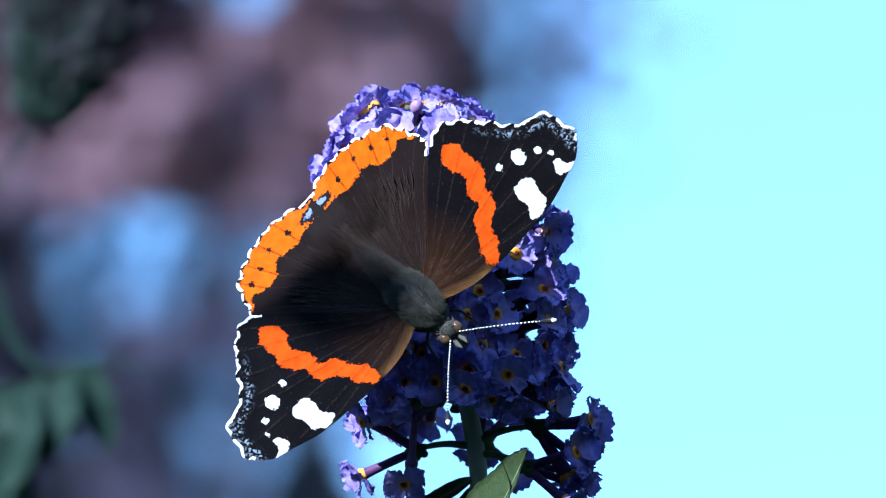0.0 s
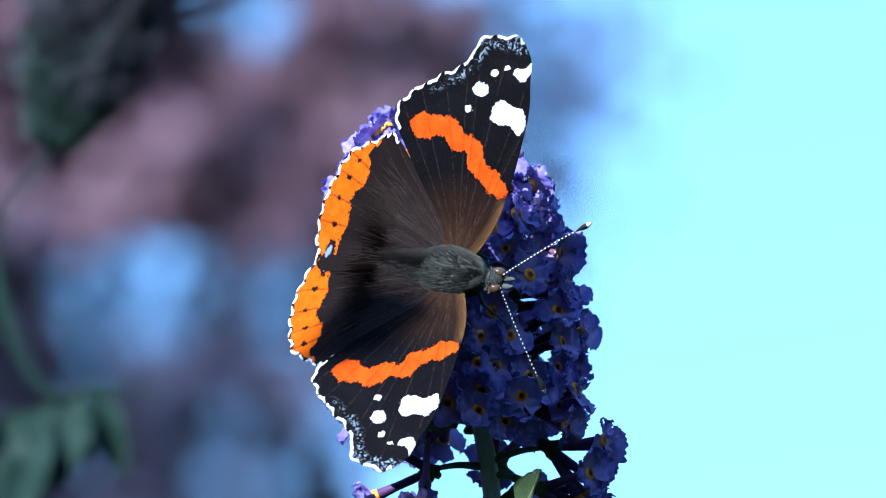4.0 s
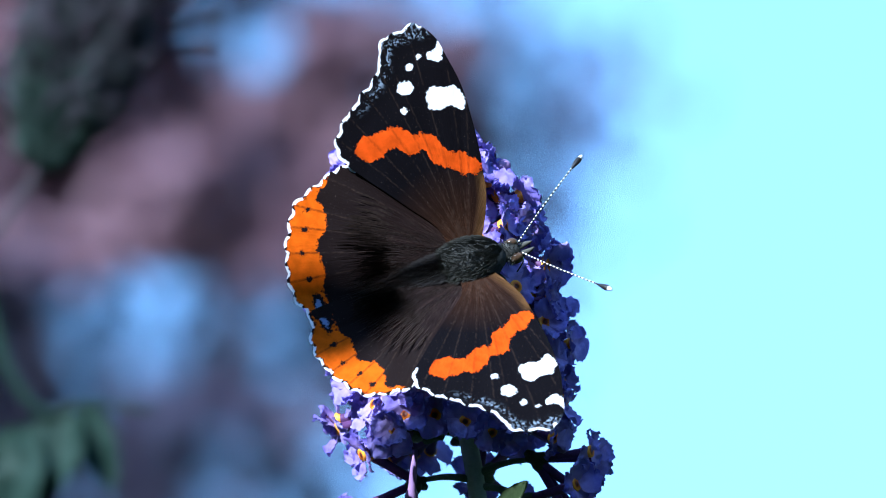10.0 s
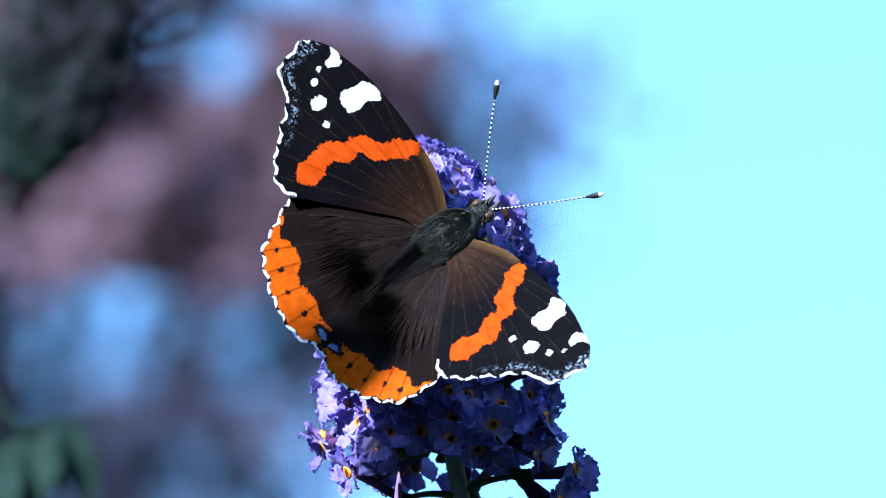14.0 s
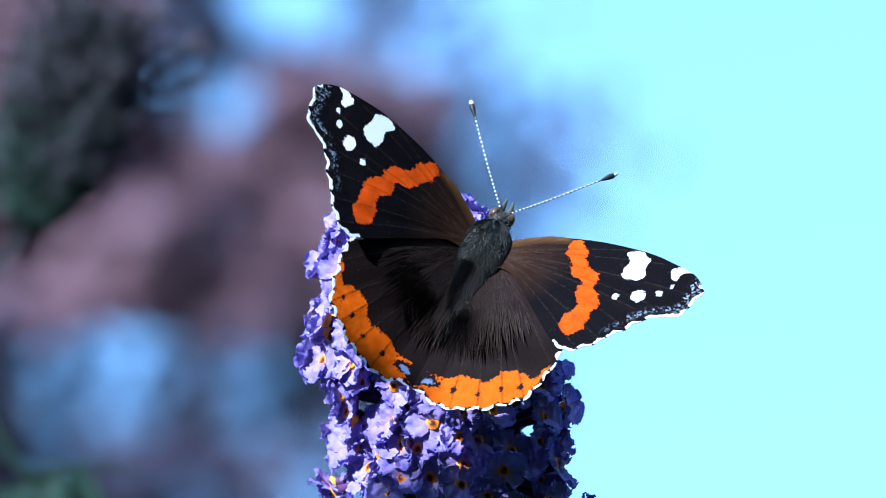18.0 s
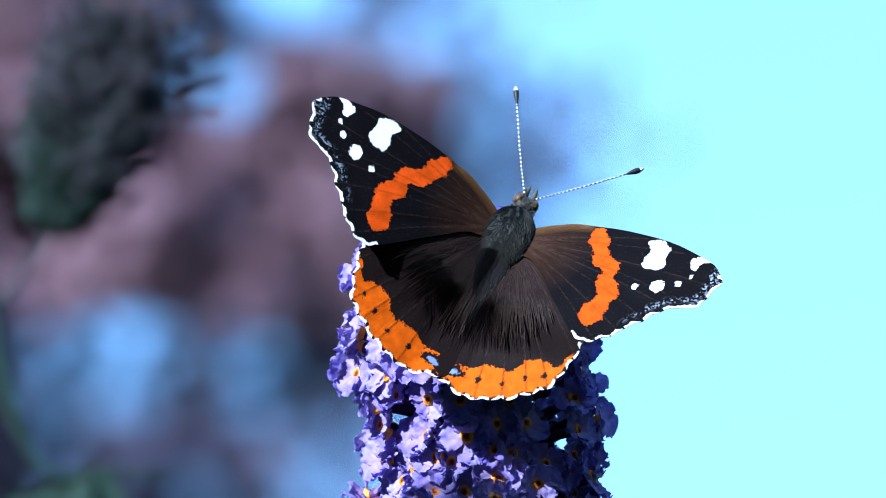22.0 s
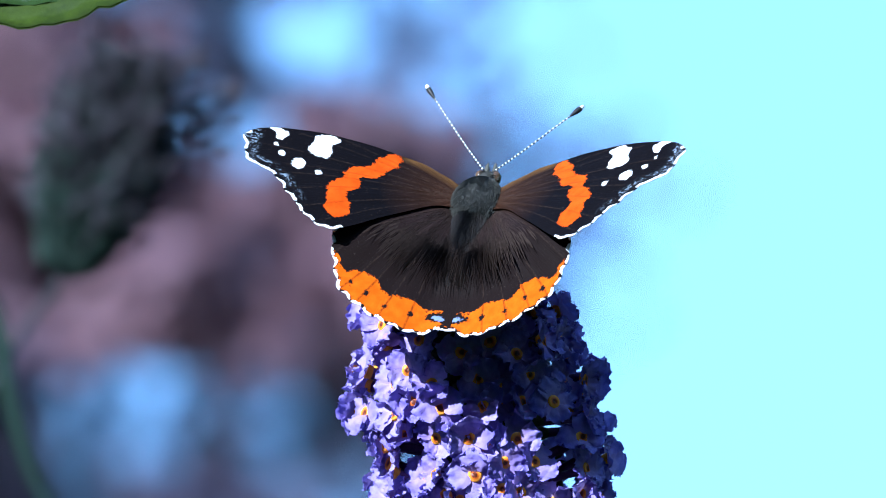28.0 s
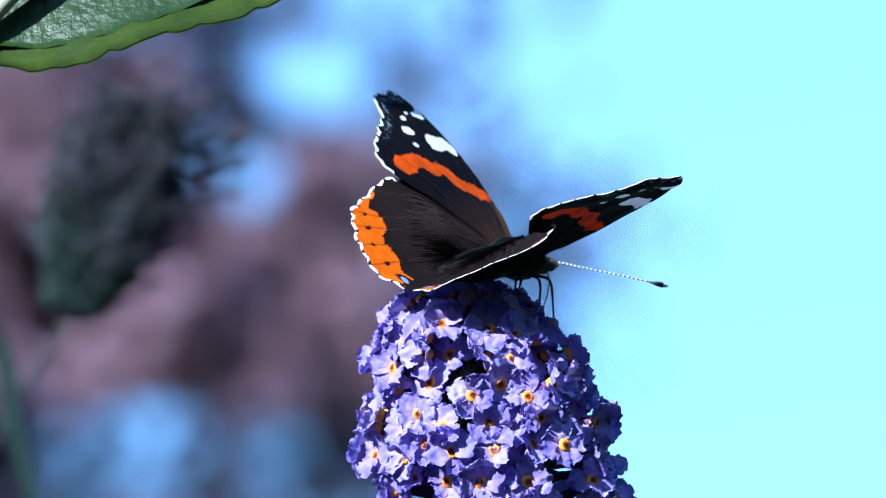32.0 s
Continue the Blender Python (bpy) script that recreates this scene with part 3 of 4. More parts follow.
def petal_mesh(seed):
    """One crinkled lobe that spreads from the mouth of the tube; its root is at the origin, it points along +x, and z is outward."""
    r = random.Random(seed)
    nu, nv = 11, 13
    vs, claw = [], []
    wide, long, curl = r.uniform(1.9, 2.35), r.uniform(3.1, 3.9), r.uniform(-0.7, 1.6)
    ph = Vector((r.uniform(0, 50), r.uniform(0, 50), r.uniform(0, 50)))
    for i in range(nu):
        u = i / (nu - 1)
        w = wide * (0.50 + 0.50 * math.sin(min(1, u * 1.5) * math.pi * 0.5)) * (1 - 0.62 * max(0, (u - 0.62) / 0.38) ** 2) ** 0.5
        for j in range(nv):
            v = 2 * j / (nv - 1) - 1
            edge = max(u ** 4, abs(v) ** 4 * min(1, u * 2))
            q = Vector((u * 2.1, v * 1.6, 0)) + ph
            notch = noise.noise(q * 2.6) + 0.6 * noise.noise(q * 6.0)
            x = 0.62 + (long - 0.62) * u * (1 - 0.22 * v * v * u) + 0.42 * edge * notch
            y = w * v * (1 - 0.10 * u ** 4) + 0.30 * edge * noise.noise(q * 3.1 + Vector((0, 0, 9)))
            crease = 0.55 * noise.noise(q * 1.5 + Vector((0, 0, 3))) + 0.40 * (0.35 + edge) * noise.noise(q * 3.6 + Vector((0, 0, 5)))
            frill = 0.62 * edge * noise.noise(q * 5.0 + Vector((0, 0, 7)))
            z = 0.25 + 0.55 * u - curl * u * u + min(1, 2.5 * u) * crease + frill + 0.34 * v * v * (0.4 + u)
            vs.append((x * MM, y * MM, z * MM))
            claw.append(u)
    fs = [(i * nv + j, (i + 1) * nv + j, (i + 1) * nv + j + 1, i * nv + j + 1) for i in range(nu - 1) for j in range(nv - 1)]
    me = bpy.data.meshes.new("petal")
    me.from_pydata(vs, [], fs)
    me.materials.append(PETAL)
    me.polygons.foreach_set("use_smooth", [True] * len(fs))
    a = me.attributes.new("claw", 'FLOAT', 'POINT')
    a.data.foreach_set("value", claw)
    return me


def made(name, bm, mat):
    me = bpy.data.meshes.new(name)
    bm.to_mesh(me)
    bm.free()
    me.materials.append(mat)
    return me


def build_spike():
    spike = tagged(new("flower_spike"), "violet flower spike with crinkled orange-throated florets on a green stem", "flower")
    spike.matrix_world = RIG
    r = random.Random(4)
    petals = [petal_mesh(s) for s in range(14)]
    bm = bmesh.new()
    tube(bm, [(0, 0, -8.2 * MM), (0, 0, -6.5 * MM), (0, 0, -3 * MM), (0, 0, 0), (0, 0, 0.35 * MM)], [v * MM for v in (0.5, 0.62, 0.62, 0.80, 0.92)], 8, False)
    tube_me = made("floret", smooth(bm), TUBE)
    bm = bmesh.new()
    rings = tube(bm, [(0, 0, -0.3 * MM), (0, 0, 0.30 * MM), (0, 0, 0.52 * MM), (0, 0, 0.40 * MM), (0, 0, -0.5 * MM), (0, 0, -1.6 * MM)], [v * MM for v in (0.80, 0.98, 0.84, 0.50, 0.42, 0.30)], 10, False)
    throat_me = made("throat", smooth(bm), THROAT)
    bm = bmesh.new()
    tube(bm, [(0, 0, z * MM) for z in (-9.4, -8.4, -7.2, -6.4)], [v * MM for v in (0.4, 0.85, 0.95, 0.7)], 8)
    calyx_me = made("calyx", smooth(bm), CALYX)
    bm = bmesh.new()
    tube(bm, [(0, 0, z * MM) for z in (-6, -3, -0.8, 0.3, 1.2, 1.6)], [v * MM for v in (0.4, 0.5, 0.55, 0.95, 0.8, 0.2)], 8)
    bud_me = made("bud", smooth(bm), BUD)

    def place(p, out, size, closed):
        q = Vector(out).to_track_quat("Z", "Y").to_matrix().to_4x4()
        m = Matrix.Translation(Vector(p) * MM) @ q @ pose(0, 0, 0, 0, 0, r.uniform(0, 360)) @ Matrix.Scale(size, 4)
        if closed:
            shared("bud", bud_me, spike, m)
            return
        f = shared("floret", tube_me, spike, m)
        shared("calyx", calyx_me, f, Matrix())
        shared("throat", throat_me, f, Matrix())
        for k in range(4):
            shared("petal", r.choice(petals), f, pose(0, 0, 0, r.uniform(-15, 15), r.uniform(-36, 14), 90 * k + r.uniform(-12, 12)))

    # dense whorls up to the tip, wider apart toward the base
    z, turn = 19.0, 0.0
    while z > -20.0:
        cx, rad = along(AXIS, z), along(GIRTH, z)
        n = max(3, round(2 * math.pi * rad / 5.3))
        turn += 0.5
        for k in range(n):
            a = 2 * math.pi * (k + turn) / n + r.uniform(-0.12, 0.12)
            zz, rr = z + r.uniform(-1.5, 1.5), rad - 2.9 + r.uniform(-2.0, 1.2) + 1.5 * noise.noise((1.7 * math.cos(a), 1.7 * math.sin(a), z / 6.0))
            lift = 0.25 + 1.1 * max(0, (z - 10) / 10) + r.uniform(-0.35, 0.35)
            thin = max(0.0, (-z - 8) / 40)
            if math.sin(a) > 0.1 and z < 2:
                thin += 0.36
            if math.cos(a) > 0.35 and z < -4:
                thin += 0.22
            if math.sin(a) < 0.1 and math.cos(a) < 0.25:
                thin *= 0.15
            if r.random() < thin * 0.75:
                continue
            tilt = r.uniform(-0.55, 0.55)
            out = Vector((math.cos(a + tilt), math.sin(a + tilt), lift * 0.7))
            place((cx + rr * math.cos(a), 0.82 * rr * math.sin(a), zz), out, r.uniform(0.92, 1.16), r.random() < 0.05)
        z -= 4.3 - 0.5 * (z > 12)
    # green stalks of the florets crowd round the stem inside
    stalks = []
    for reach in (7.5, 9.0, 10.5):
        bm = bmesh.new()
        tube(bm, [q * MM for q in bent([(0, 0, 0), (0.5, 0, reach * 0.5), (0, 0.4, reach * 0.85), (0, 0.4, reach)], 3)], [v * MM for v in (0.45, 0.45, 0.5, 0.5, 0.55, 0.6, 0.8, 0.95, 0.95, 0.6)], 6)
        stalks.append(made("stalk", smooth(bm), CALYX))
    for k in range(230):
        z, a = 17.0 - 36.0 * k / 230, k * 2.4 + r.uniform(-0.4, 0.4)
        q = Vector((math.cos(a), math.sin(a), r.uniform(-0.1, 0.9))).to_track_quat("Z", "Y").to_matrix().to_4x4()
        shared("stalk", r.choice(stalks), spike, Matrix.Translation(Vector((along(AXIS, z), 0, z)) * MM) @ q @ Matrix.Scale(r.uniform(0.8, 1.0) * min(1.0, (24 - z) / 12), 4))
    for a, rr in ((0.4, 2.5), (2.5, 3.0), (4.6, 3.0)):
        place((along(AXIS, 22) + rr * math.cos(a), rr * math.sin(a), 20.6), (0.5 * math.cos(a), 0.5 * math.sin(a), 1), 0.95, False)
    # the open lowest whorls: bare side branches that end in loose clusters
    base = along(AXIS, -27)
    branches = ((-27.5, (-11.0, -3.0, -29.0), 3), (-27.0, (20.5, -4.0, -25.5), 5), (-28.5, (19.0, -5.0, -31.5), 4), (-25.0, (9.0, 11.0, -28.0), 3), (-19.5, (15.5, -9.0, -19.8), 4),
                (-19.0, (-9.5, -11.0, -22.0), 5), (-21.0, (3.2, -14.5, -20.0), 1), (-22.0, (-5.0, 14.0, -22.0), 5), (-23.0, (9.0, 13.0, -22.0), 5), (-16.5, (8.0, -15.5, -17.2), 3),
                (-17.5, (-14.0, 4.0, -19.0), 4))
    for zb, end, count in branches:
        s = Vector((along(AXIS, zb), 0, zb - 1.0))
        e = Vector(end)
        d = e - Vector((s.x, 0, e.z))
        d.normalize()
        bm = bmesh.new()
        mid = s.lerp(e - d * 7, 0.5) + Vector((0, 0, 0.6))
        pts = bent([tuple(s), tuple(mid), tuple(e - d * 6.5)], 5)
        tube(bm, [q * MM for q in pts], [(0.62 - 0.03 * i) * MM for i in range(len(pts))], 8)
        part("side_branch", smooth(bm), BRANCH, spike)
        for k in range(count):
            v = Vector((r.gauss(0, 0.42), r.gauss(0, 0.42), r.gauss(0.0, 0.5))) if count > 1 else Vector((0, 0, 0))
            out = (d + v).normalized()
            place(e - d * 7.5 + out * 8.6, out, r.uniform(0.95, 1.1), count > 1 and r.random() < 0.2)
    # main stem down into the shrub
    bm = bmesh.new()
    pts = bent([(along(AXIS, z), 0, z) for z in (20, 8, -6, -20, -31)] + [(5.2, 0.5, -42), (6, 3, -70), (2, 12, -160), (-10, 60, -500), (-20, 120, -1900)], 6)
    tube(bm, [q * MM for q in pts], [(0.55 + 0.8 * min(1, i / 18) + 4.0 * max(0, i - 40) / 14) * MM for i in range(len(pts))], 12)
    part("stem", smooth(bm), STEM, spike, "downy grey-green stem")
    return spike


def leaf_mesh(name, length, width, fold, droop, mat, seed=1, teeth=0.03, nu=26, nv=11):
    """A pointed leaf along +x with a folded midrib, side veins pressed in and a toothed edge; z is its upper face."""
    vs = []
    rr = random.Random(seed)
    ph = rr.uniform(0, 6)
    for i in range(nu):
        u = i / (nu - 1)
        w = width * 0.5 * (math.sin(math.pi * u ** 0.75) ** 0.85 + 0.015)
        for j in range(nv):
            v = 2 * j / (nv - 1) - 1
            edge = 1 + teeth * math.sin(i * 2.4 + ph) * (abs(v) > 0.9)
            y = w * v * edge
            z = abs(y) * fold - droop * length * u * u + 0.035 * width * math.sin(u * 13 + ph + v) * abs(v) - 0.02 * width * abs(math.sin((u * 9 - abs(v) * 1.2) * math.pi))
            vs.append((u * length, y, z))
    fs = [(i * nv + j, (i + 1) * nv + j, (i + 1) * nv + j + 1, i * nv + j + 1) for i in range(nu - 1) for j in range(nv - 1)]
    k = len(vs)
    vs2 = vs + [(x, y, z - 0.012 * width) for x, y, z in vs]
    fs2 = fs + [tuple(i + k for i in f[::-1]) for f in fs]
    round_it = [j for j in range(nv)] + [i * nv + nv - 1 for i in range(1, nu)] + [(nu - 1) * nv + j for j in range(nv - 2, -1, -1)] + [i * nv for i in range(nu - 2, 0, -1)]
    fs2 += [(a, a + k, b + k, b) for a, b in zip(round_it, round_it[1:] + round_it[:1])]
    me = bpy.data.meshes.new(name)
    me.from_pydata(vs2, [], fs2)
    me.materials.append(mat)
    me.polygons.foreach_set("use_smooth", [True] * len(fs2))
    return me


def toward(start, end, face):
    """A pose at start whose x runs to end and whose z leans to face (plant frame, mm)."""
    s, e = Vector(start) * MM, Vector(end) * MM
    x = (e - s).normalized()
    y = Vector(face).cross(x).normalized()
    z = x.cross(y)
    m = Matrix((x, y, z)).transposed().to_4x4()
    m.translation = s
    return m


flower_spike = build_spike()


def spike_leaf(start, end, face, width, fold, droop, mat, seed):
    m = toward(start, end, face)
    length = (Vector(end) - Vector(start)).length * MM
    ob = shared("leaf", leaf_mesh("leaf", length, width * MM, fold, droop, mat, seed), flower_spike, m)
    bm = bmesh.new()
    tube(bm, [(length * u, 0, -droop * length * u * u - 0.00012) for u in (0, 0.25, 0.5, 0.75, 0.96)], [v * MM for v in (0.5, 0.42, 0.32, 0.22, 0.06)], 6)
    part("midrib", smooth(bm), BRANCH, ob)
    return ob


spike_leaf((2.5, -20.0, -48.0), (12.9, -40.0, -28.4), (-0.50, -0.62, 0.50), 11.5, 0.45, -0.04, DOWNY_LEAF, 3)
bm = bmesh.new()
tube(bm, [q * MM for q in bent([(5.2, 0.5, -56.0), (3.6, -9.0, -53.0), (2.5, -20.5, -48.2)], 5)], [0.0007] * 11, 8)
part("leaf_stalk", smooth(bm), BRANCH, flower_spike)
spike_leaf((4.5, -0.3, -33.0), (-10.5, -4.0, -42.0), (0.5, -0.4, 0.9), 3.2, 0.4, 0.10, DOWNY_LEAF, 4)
spike_leaf((4.6, 0.6, -34.0), (1.8, 3.5, -45.0), (-0.9, -0.6, 0.3), 4.5, 0.3, 0.05, DOWNY_LEAF, 6)
spike_leaf((4.8, -1.0, -41.0), (-6.0, -8.0, -56.0), (0.2, -0.8, 0.6), 17.0, 0.45, 0.08, DOWNY_LEAF, 8)
spike_leaf((5.0, -0.4, -42.0), (14.0, 4.0, -58.0), (-0.3, -0.7, 0.6), 13.0, 0.4, 0.08, DOWNY_LEAF, 9)


# ---- the neighbouring shoot with the large leaf ----
def build_shoot():
    shoot = tagged(new("shrub_shoot"), "pale woody shrub shoot with a long green leaf", "shrub")
    shoot.matrix_world = RIG @ Matrix.Translation((0.00145, 0, -0.0011))
    bm = bmesh.new()
    pts = bent([(-150, 60, -1900), (-140, 30, -700), (-112, 8, -60), (-95, 5, 30), (-81.2, 2, 53.5), (-76.3, 1, 59.8), (-69.7, 1, 67.2), (-62, 3, 76), (-48, 2, 96), (-38, 4, 140)], 8)
    tube(bm, [q * MM for q in pts], [(5.0 - 3.4 * min(1, i / 30)) * MM for i in range(len(pts))], 12)
    part("stem", smooth(bm), PALE_STEM, shoot, "pale yellow-green stem")
    for start, end, face, w, fold, droop, seed in (((-82.5, 6, 59.0), (-19.0, 9, 78.2), (-0.12, -0.28, 0.95), 26.0, -0.40, 0.06, 12), 
                                                 ((-66, 2, 70), (-100, 20, 96), (0, -0.6, 0.8), 20.0, 0.4, 0.1, 14), ((-44, 4, 118), (-10, 12, 150), (0, -0.6, 0.8), 18.0, 0.4, 0.1, 15)):
        m = toward(start, end, face)
        length = (Vector(end) - Vector(start)).length * MM
        ob = shared("leaf", leaf_mesh("leaf", length, w * MM, fold, droop, LEAF, seed, 0.025, 40, 13), shoot, m)
        bm = bmesh.new()
        tube(bm, [(length * u, 0, -droop * length * u * u - 0.0003) for u in (-0.03, 0.25, 0.5, 0.75, 0.97)], [v * MM for v in (1.1, 0.8, 0.55, 0.35, 0.08)], 8)
        part("midrib", smooth(bm), BRANCH, ob)
    # added dark leaf that stands in for shade on the lit leaf's upper half
    start, end = (-77.5, 3.5, 60.5), (-29.0, 4.5, 75.0)
    length = (Vector(end) - Vector(start)).length * MM
    ob = shared("leaf", leaf_mesh("leaf", length, 15.5 * MM, 0.15, 0.04, SHADED_GLOSS_LEAF, 17, 0.02), shoot, toward(start, end, (-0.25, -0.85, 0.35)))
    tagged(ob, "dark green leaf added as the shaded upper half of the lit one")
    return shoot


build_shoot()


def build_overhang():
    """A shoot of the same shrub that leans over beside the camera; its end leaf shades the spike."""
    shoot = tagged(new("shrub_shoot"), "leaning shrub shoot with a broad leaf that shades the flower", "shrub")
    shoot.matrix_world = RIG
    bm = bmesh.new()
    pts = bent([(-560, -520, -1900), (-510, -470, -700), (-460, -410, 80), (-395, -380, 305), (-336.2, -358.8, 349.2)], 8)
    tube(bm, [q * MM for q in pts], [(5.5 - 4.2 * min(1, i / 38)) * MM for i in range(len(pts))], 10)
    part("stem", smooth(bm), PALE_STEM, shoot)
    for start, end, w, seed in (((-336.2, -358.8, 349.2), (-317.0, -365.3, 356.7), 14.0, 21),):
        m = toward(start, end, (-0.54, -0.57, 0.62))
        length = (Vector(end) - Vector(start)).length * MM
        ob = shared("leaf", leaf_mesh("leaf", length, w * MM, 0.2, 0.02, LEAF, seed), shoot, m)
        bm = bmesh.new()
        tube(bm, [(length * u, 0, -0.02 * length * u * u - 0.0003) for u in (-0.03, 0.25, 0.5, 0.75, 0.97)], [v * MM for v in (0.9, 0.7, 0.5, 0.3, 0.08)], 6)
        part("midrib", smooth(bm), BRANCH, ob)
    return shoot


build_overhang()


# ---- things behind, out of focus ----
def behind(px, py, depth):
    """A place in the plant frame: sideways and upward measures of the view at the given depth from the lens, in metres."""
    k = depth / 17956.4
    return Vector(((px - 784) * k, depth - REACH, (441 - py) * k))


def build_bud_spike():
    """A second spike, still in bud, bristling with spent florets."""
    thing = tagged(new("bud_spike"), "dark green flower spike in tight bud with dry florets", "flower")
    thing.matrix_world = RIG
    z0 = 2.05
    lo, hi = behind(62, 225, z0), behind(200, -150, z0)
    axis = (hi - lo).normalized()
    r = random.Random(8)
    side = axis.cross(Vector((0, 1, 0))).normalized()
    fwd = axis.cross(side)
    bm = bmesh.new()
    pts = bent([tuple(RIG.inverted() @ Vector((-0.25, 0.75, 0))), tuple(RIG.inverted() @ Vector((-0.2, 0.7, 1.4))), tuple(behind(-420, 1500, z0)), tuple(behind(-200, 820, z0)), tuple(behind(-60, 420, z0)), tuple(lo), tuple(lo + axis * 0.02)], 6)
    tube(bm, pts, [0.0007] * len(pts), 8)
    part("stem", smooth(bm), BUD_DARK, thing)
    meshes = []
    for mat in (BUD_GREEN, BUD_DARK):
        bm = bmesh.new()
        tube(bm, [(0, 0, 0), (0, 0, 0.0022), (0, 0, 0.0048), (0, 0, 0.007)], [0.0003, 0.0006, 0.0006, 0.0002], 6)
        meshes.append(made("bud", smooth(bm), mat))
    dry = []
    for bend in (0.0015, -0.0012, 0.003):
        bm = bmesh.new()
        tube(bm, bent([(0, 0, 0), (bend, 0, 0.004), (bend * 0.6, 0.0004, 0.008), (-bend, 0, 0.0115)], 3), [0.0004] * 6 + [0.0005, 0.0007, 0.0008, 0.0004], 7)
        dry.append(made("dry_floret", smooth(bm), DRY))
    bm = bmesh.new()
    tube(bm, bent([(0, 0, 0), (0.0006, 0, 0.004), (0.0002, 0.0004, 0.008), (-0.0012, 0, 0.0115)], 3), [0.0007] * 6 + [0.0008, 0.0010, 0.0011, 0.0005], 7)
    bristle = made("bristle", smooth(bm), DRY)
    length = (hi - lo).length
    vs, fs, tone = [], [], []
    for k in range(2300):
        s = (k + r.random()) / 2300
        a = r.uniform(0, 6.3)
        rad = 0.0106 * (0.22 + 0.92 * math.sin(math.pi * min(1, 0.04 + s * 0.84))) * r.uniform(0.1, 1.0) ** 0.7
        o = side * math.cos(a) + fwd * math.sin(a)
        q = (o + axis * r.uniform(0.5, 1.4)).to_track_quat("Z", "Y").to_matrix().to_4x4()
        m = Matrix.Translation(lo + axis * length * s + o * rad) @ q @ Matrix.Scale(r.uniform(0.42, 0.75), 4)
        dark = 1 if s > 0.40 + r.uniform(-0.15, 0.15) else 0
        if k % 8 == 0:
            shared("bud", meshes[dark], thing, m)
            continue
        n = len(vs)
        vs += [tuple(m @ v.co) for v in meshes[dark].vertices]
        fs += [tuple(n + i for i in f.vertices) for f in meshes[dark].polygons]
        tone += [dark] * len(meshes[dark].polygons)
    me = bpy.data.meshes.new("bud_mass")
    me.from_pydata(vs, [], fs)
    me.materials.append(BUD_GREEN)
    me.materials.append(BUD_DARK)
    me.polygons.foreach_set("material_index", tone)
    me.polygons.foreach_set("use_smooth", [True] * len(fs))
    rest = new("bud_mass", me)
    rest.parent = thing
    tagged(rest, "tight dark green buds", kind="stuff")
    # fine bristles of spent florets round the upper part
    for k in range(220):
        s = 0.15 + 0.85 * (k + r.random()) / 220
        a = r.uniform(0, 6.3)
        o = side * math.cos(a) + fwd * math.sin(a)
        p = lo + axis * length * s + o * 0.0075 * (1.25 - 0.7 * max(0, s - 0.7))
        q = (o + axis * r.uniform(0.6, 2.2)).to_track_quat("Z", "Y").to_matrix().to_4x4()
        shared("dry_floret", r.choice(dry), thing, Matrix.Translation(p) @ q @ pose(0, 0, 0, 0, 0, r.uniform(0, 360)) @ Matrix.Scale(r.uniform(0.5, 0.9), 4))
    for px, py, dx, dy in ((280, -75, 100, -42), (290, -35, 98, -70), (290, -18, 95, -26), (295, 8, 78, -4), (250, -110, 70, -70), (70, -60, -38, -40), (60, 0, -42, -50), (200, -150, 10, -60)):
        p = behind(px, py, z0)
        d = behind(px + dx, py + dy, z0) - p
        q = d.to_track_quat("Z", "Y").to_matrix().to_4x4()
        shared("bristle", bristle, thing, Matrix.Translation(p) @ q @ Matrix.Scale(d.length / 0.0115, 4))
    return thing


build_bud_spike()


def build_low_leaves():
    """A leafy twig low at the side, blurred."""
    thing = tagged(new("leafy_twig"), "drooping dark green leaves on a thin twig", "shrub")
    thing.matrix_world = RIG
    z0 = 2.0
    bm = bmesh.new()
    pts = bent([tuple(RIG.inverted() @ Vector((-0.26, 0.8, 0))), tuple(RIG.inverted() @ Vector((-0.2, 0.7, 1.5))), tuple(behind(-260, 520, z0)), tuple(behind(-130, 240, z0)), tuple(behind(-55, 290, z0)), tuple(behind(-28, 440, z0)), tuple(behind(16, 587, z0)), tuple(behind(75, 655, z0)), tuple(behind(150, 640, z0)), tuple(behind(275, 655, z0))], 6)
    tube(bm, pts, [0.0030 - 0.00005 * i for i in range(len(pts))], 8)
    part("stem", smooth(bm), DARK_LEAF, thing)
    for a, b, w, seed in (((150, 640), (195, 800), 0.008, 1), ((120, 645), (60, 830), 0.013, 2), ((40, 680), (-20, 900), 0.016, 3), ((20, 690), (150, 760), 0.010, 4),
                          ((-60, 780), (60, 900), 0.014, 5), ((-60, 780), (-160, 620), 0.014, 6), ((-110, 850), (110, 960), 0.016, 7)):
        s, e = behind(*a, z0), behind(*b, z0)
        m = toward(s / MM, e / MM, (-0.3, -0.8, 0.5))
        shared("leaf", leaf_mesh("leaf", (e - s).length, w, 0.3, 0.08, DARK_LEAF, seed), thing, m)
    return thing


build_low_leaves()


# ---- purple-leaved tree ----
GAPS = ((250, 470, 178, 98), (492, 476, 98, 96), (185, 600, 70, 55), (420, -70, 95, 110), (640, -230, 190, 130), (850, -310, 200, 140), (400, 880, 90, 45), (530, 690, 62, 90),
        (210, -330, 120, 60), (900, 40, 60, 70), (560, 320, 24, 24), (650, 30, 36, 22))


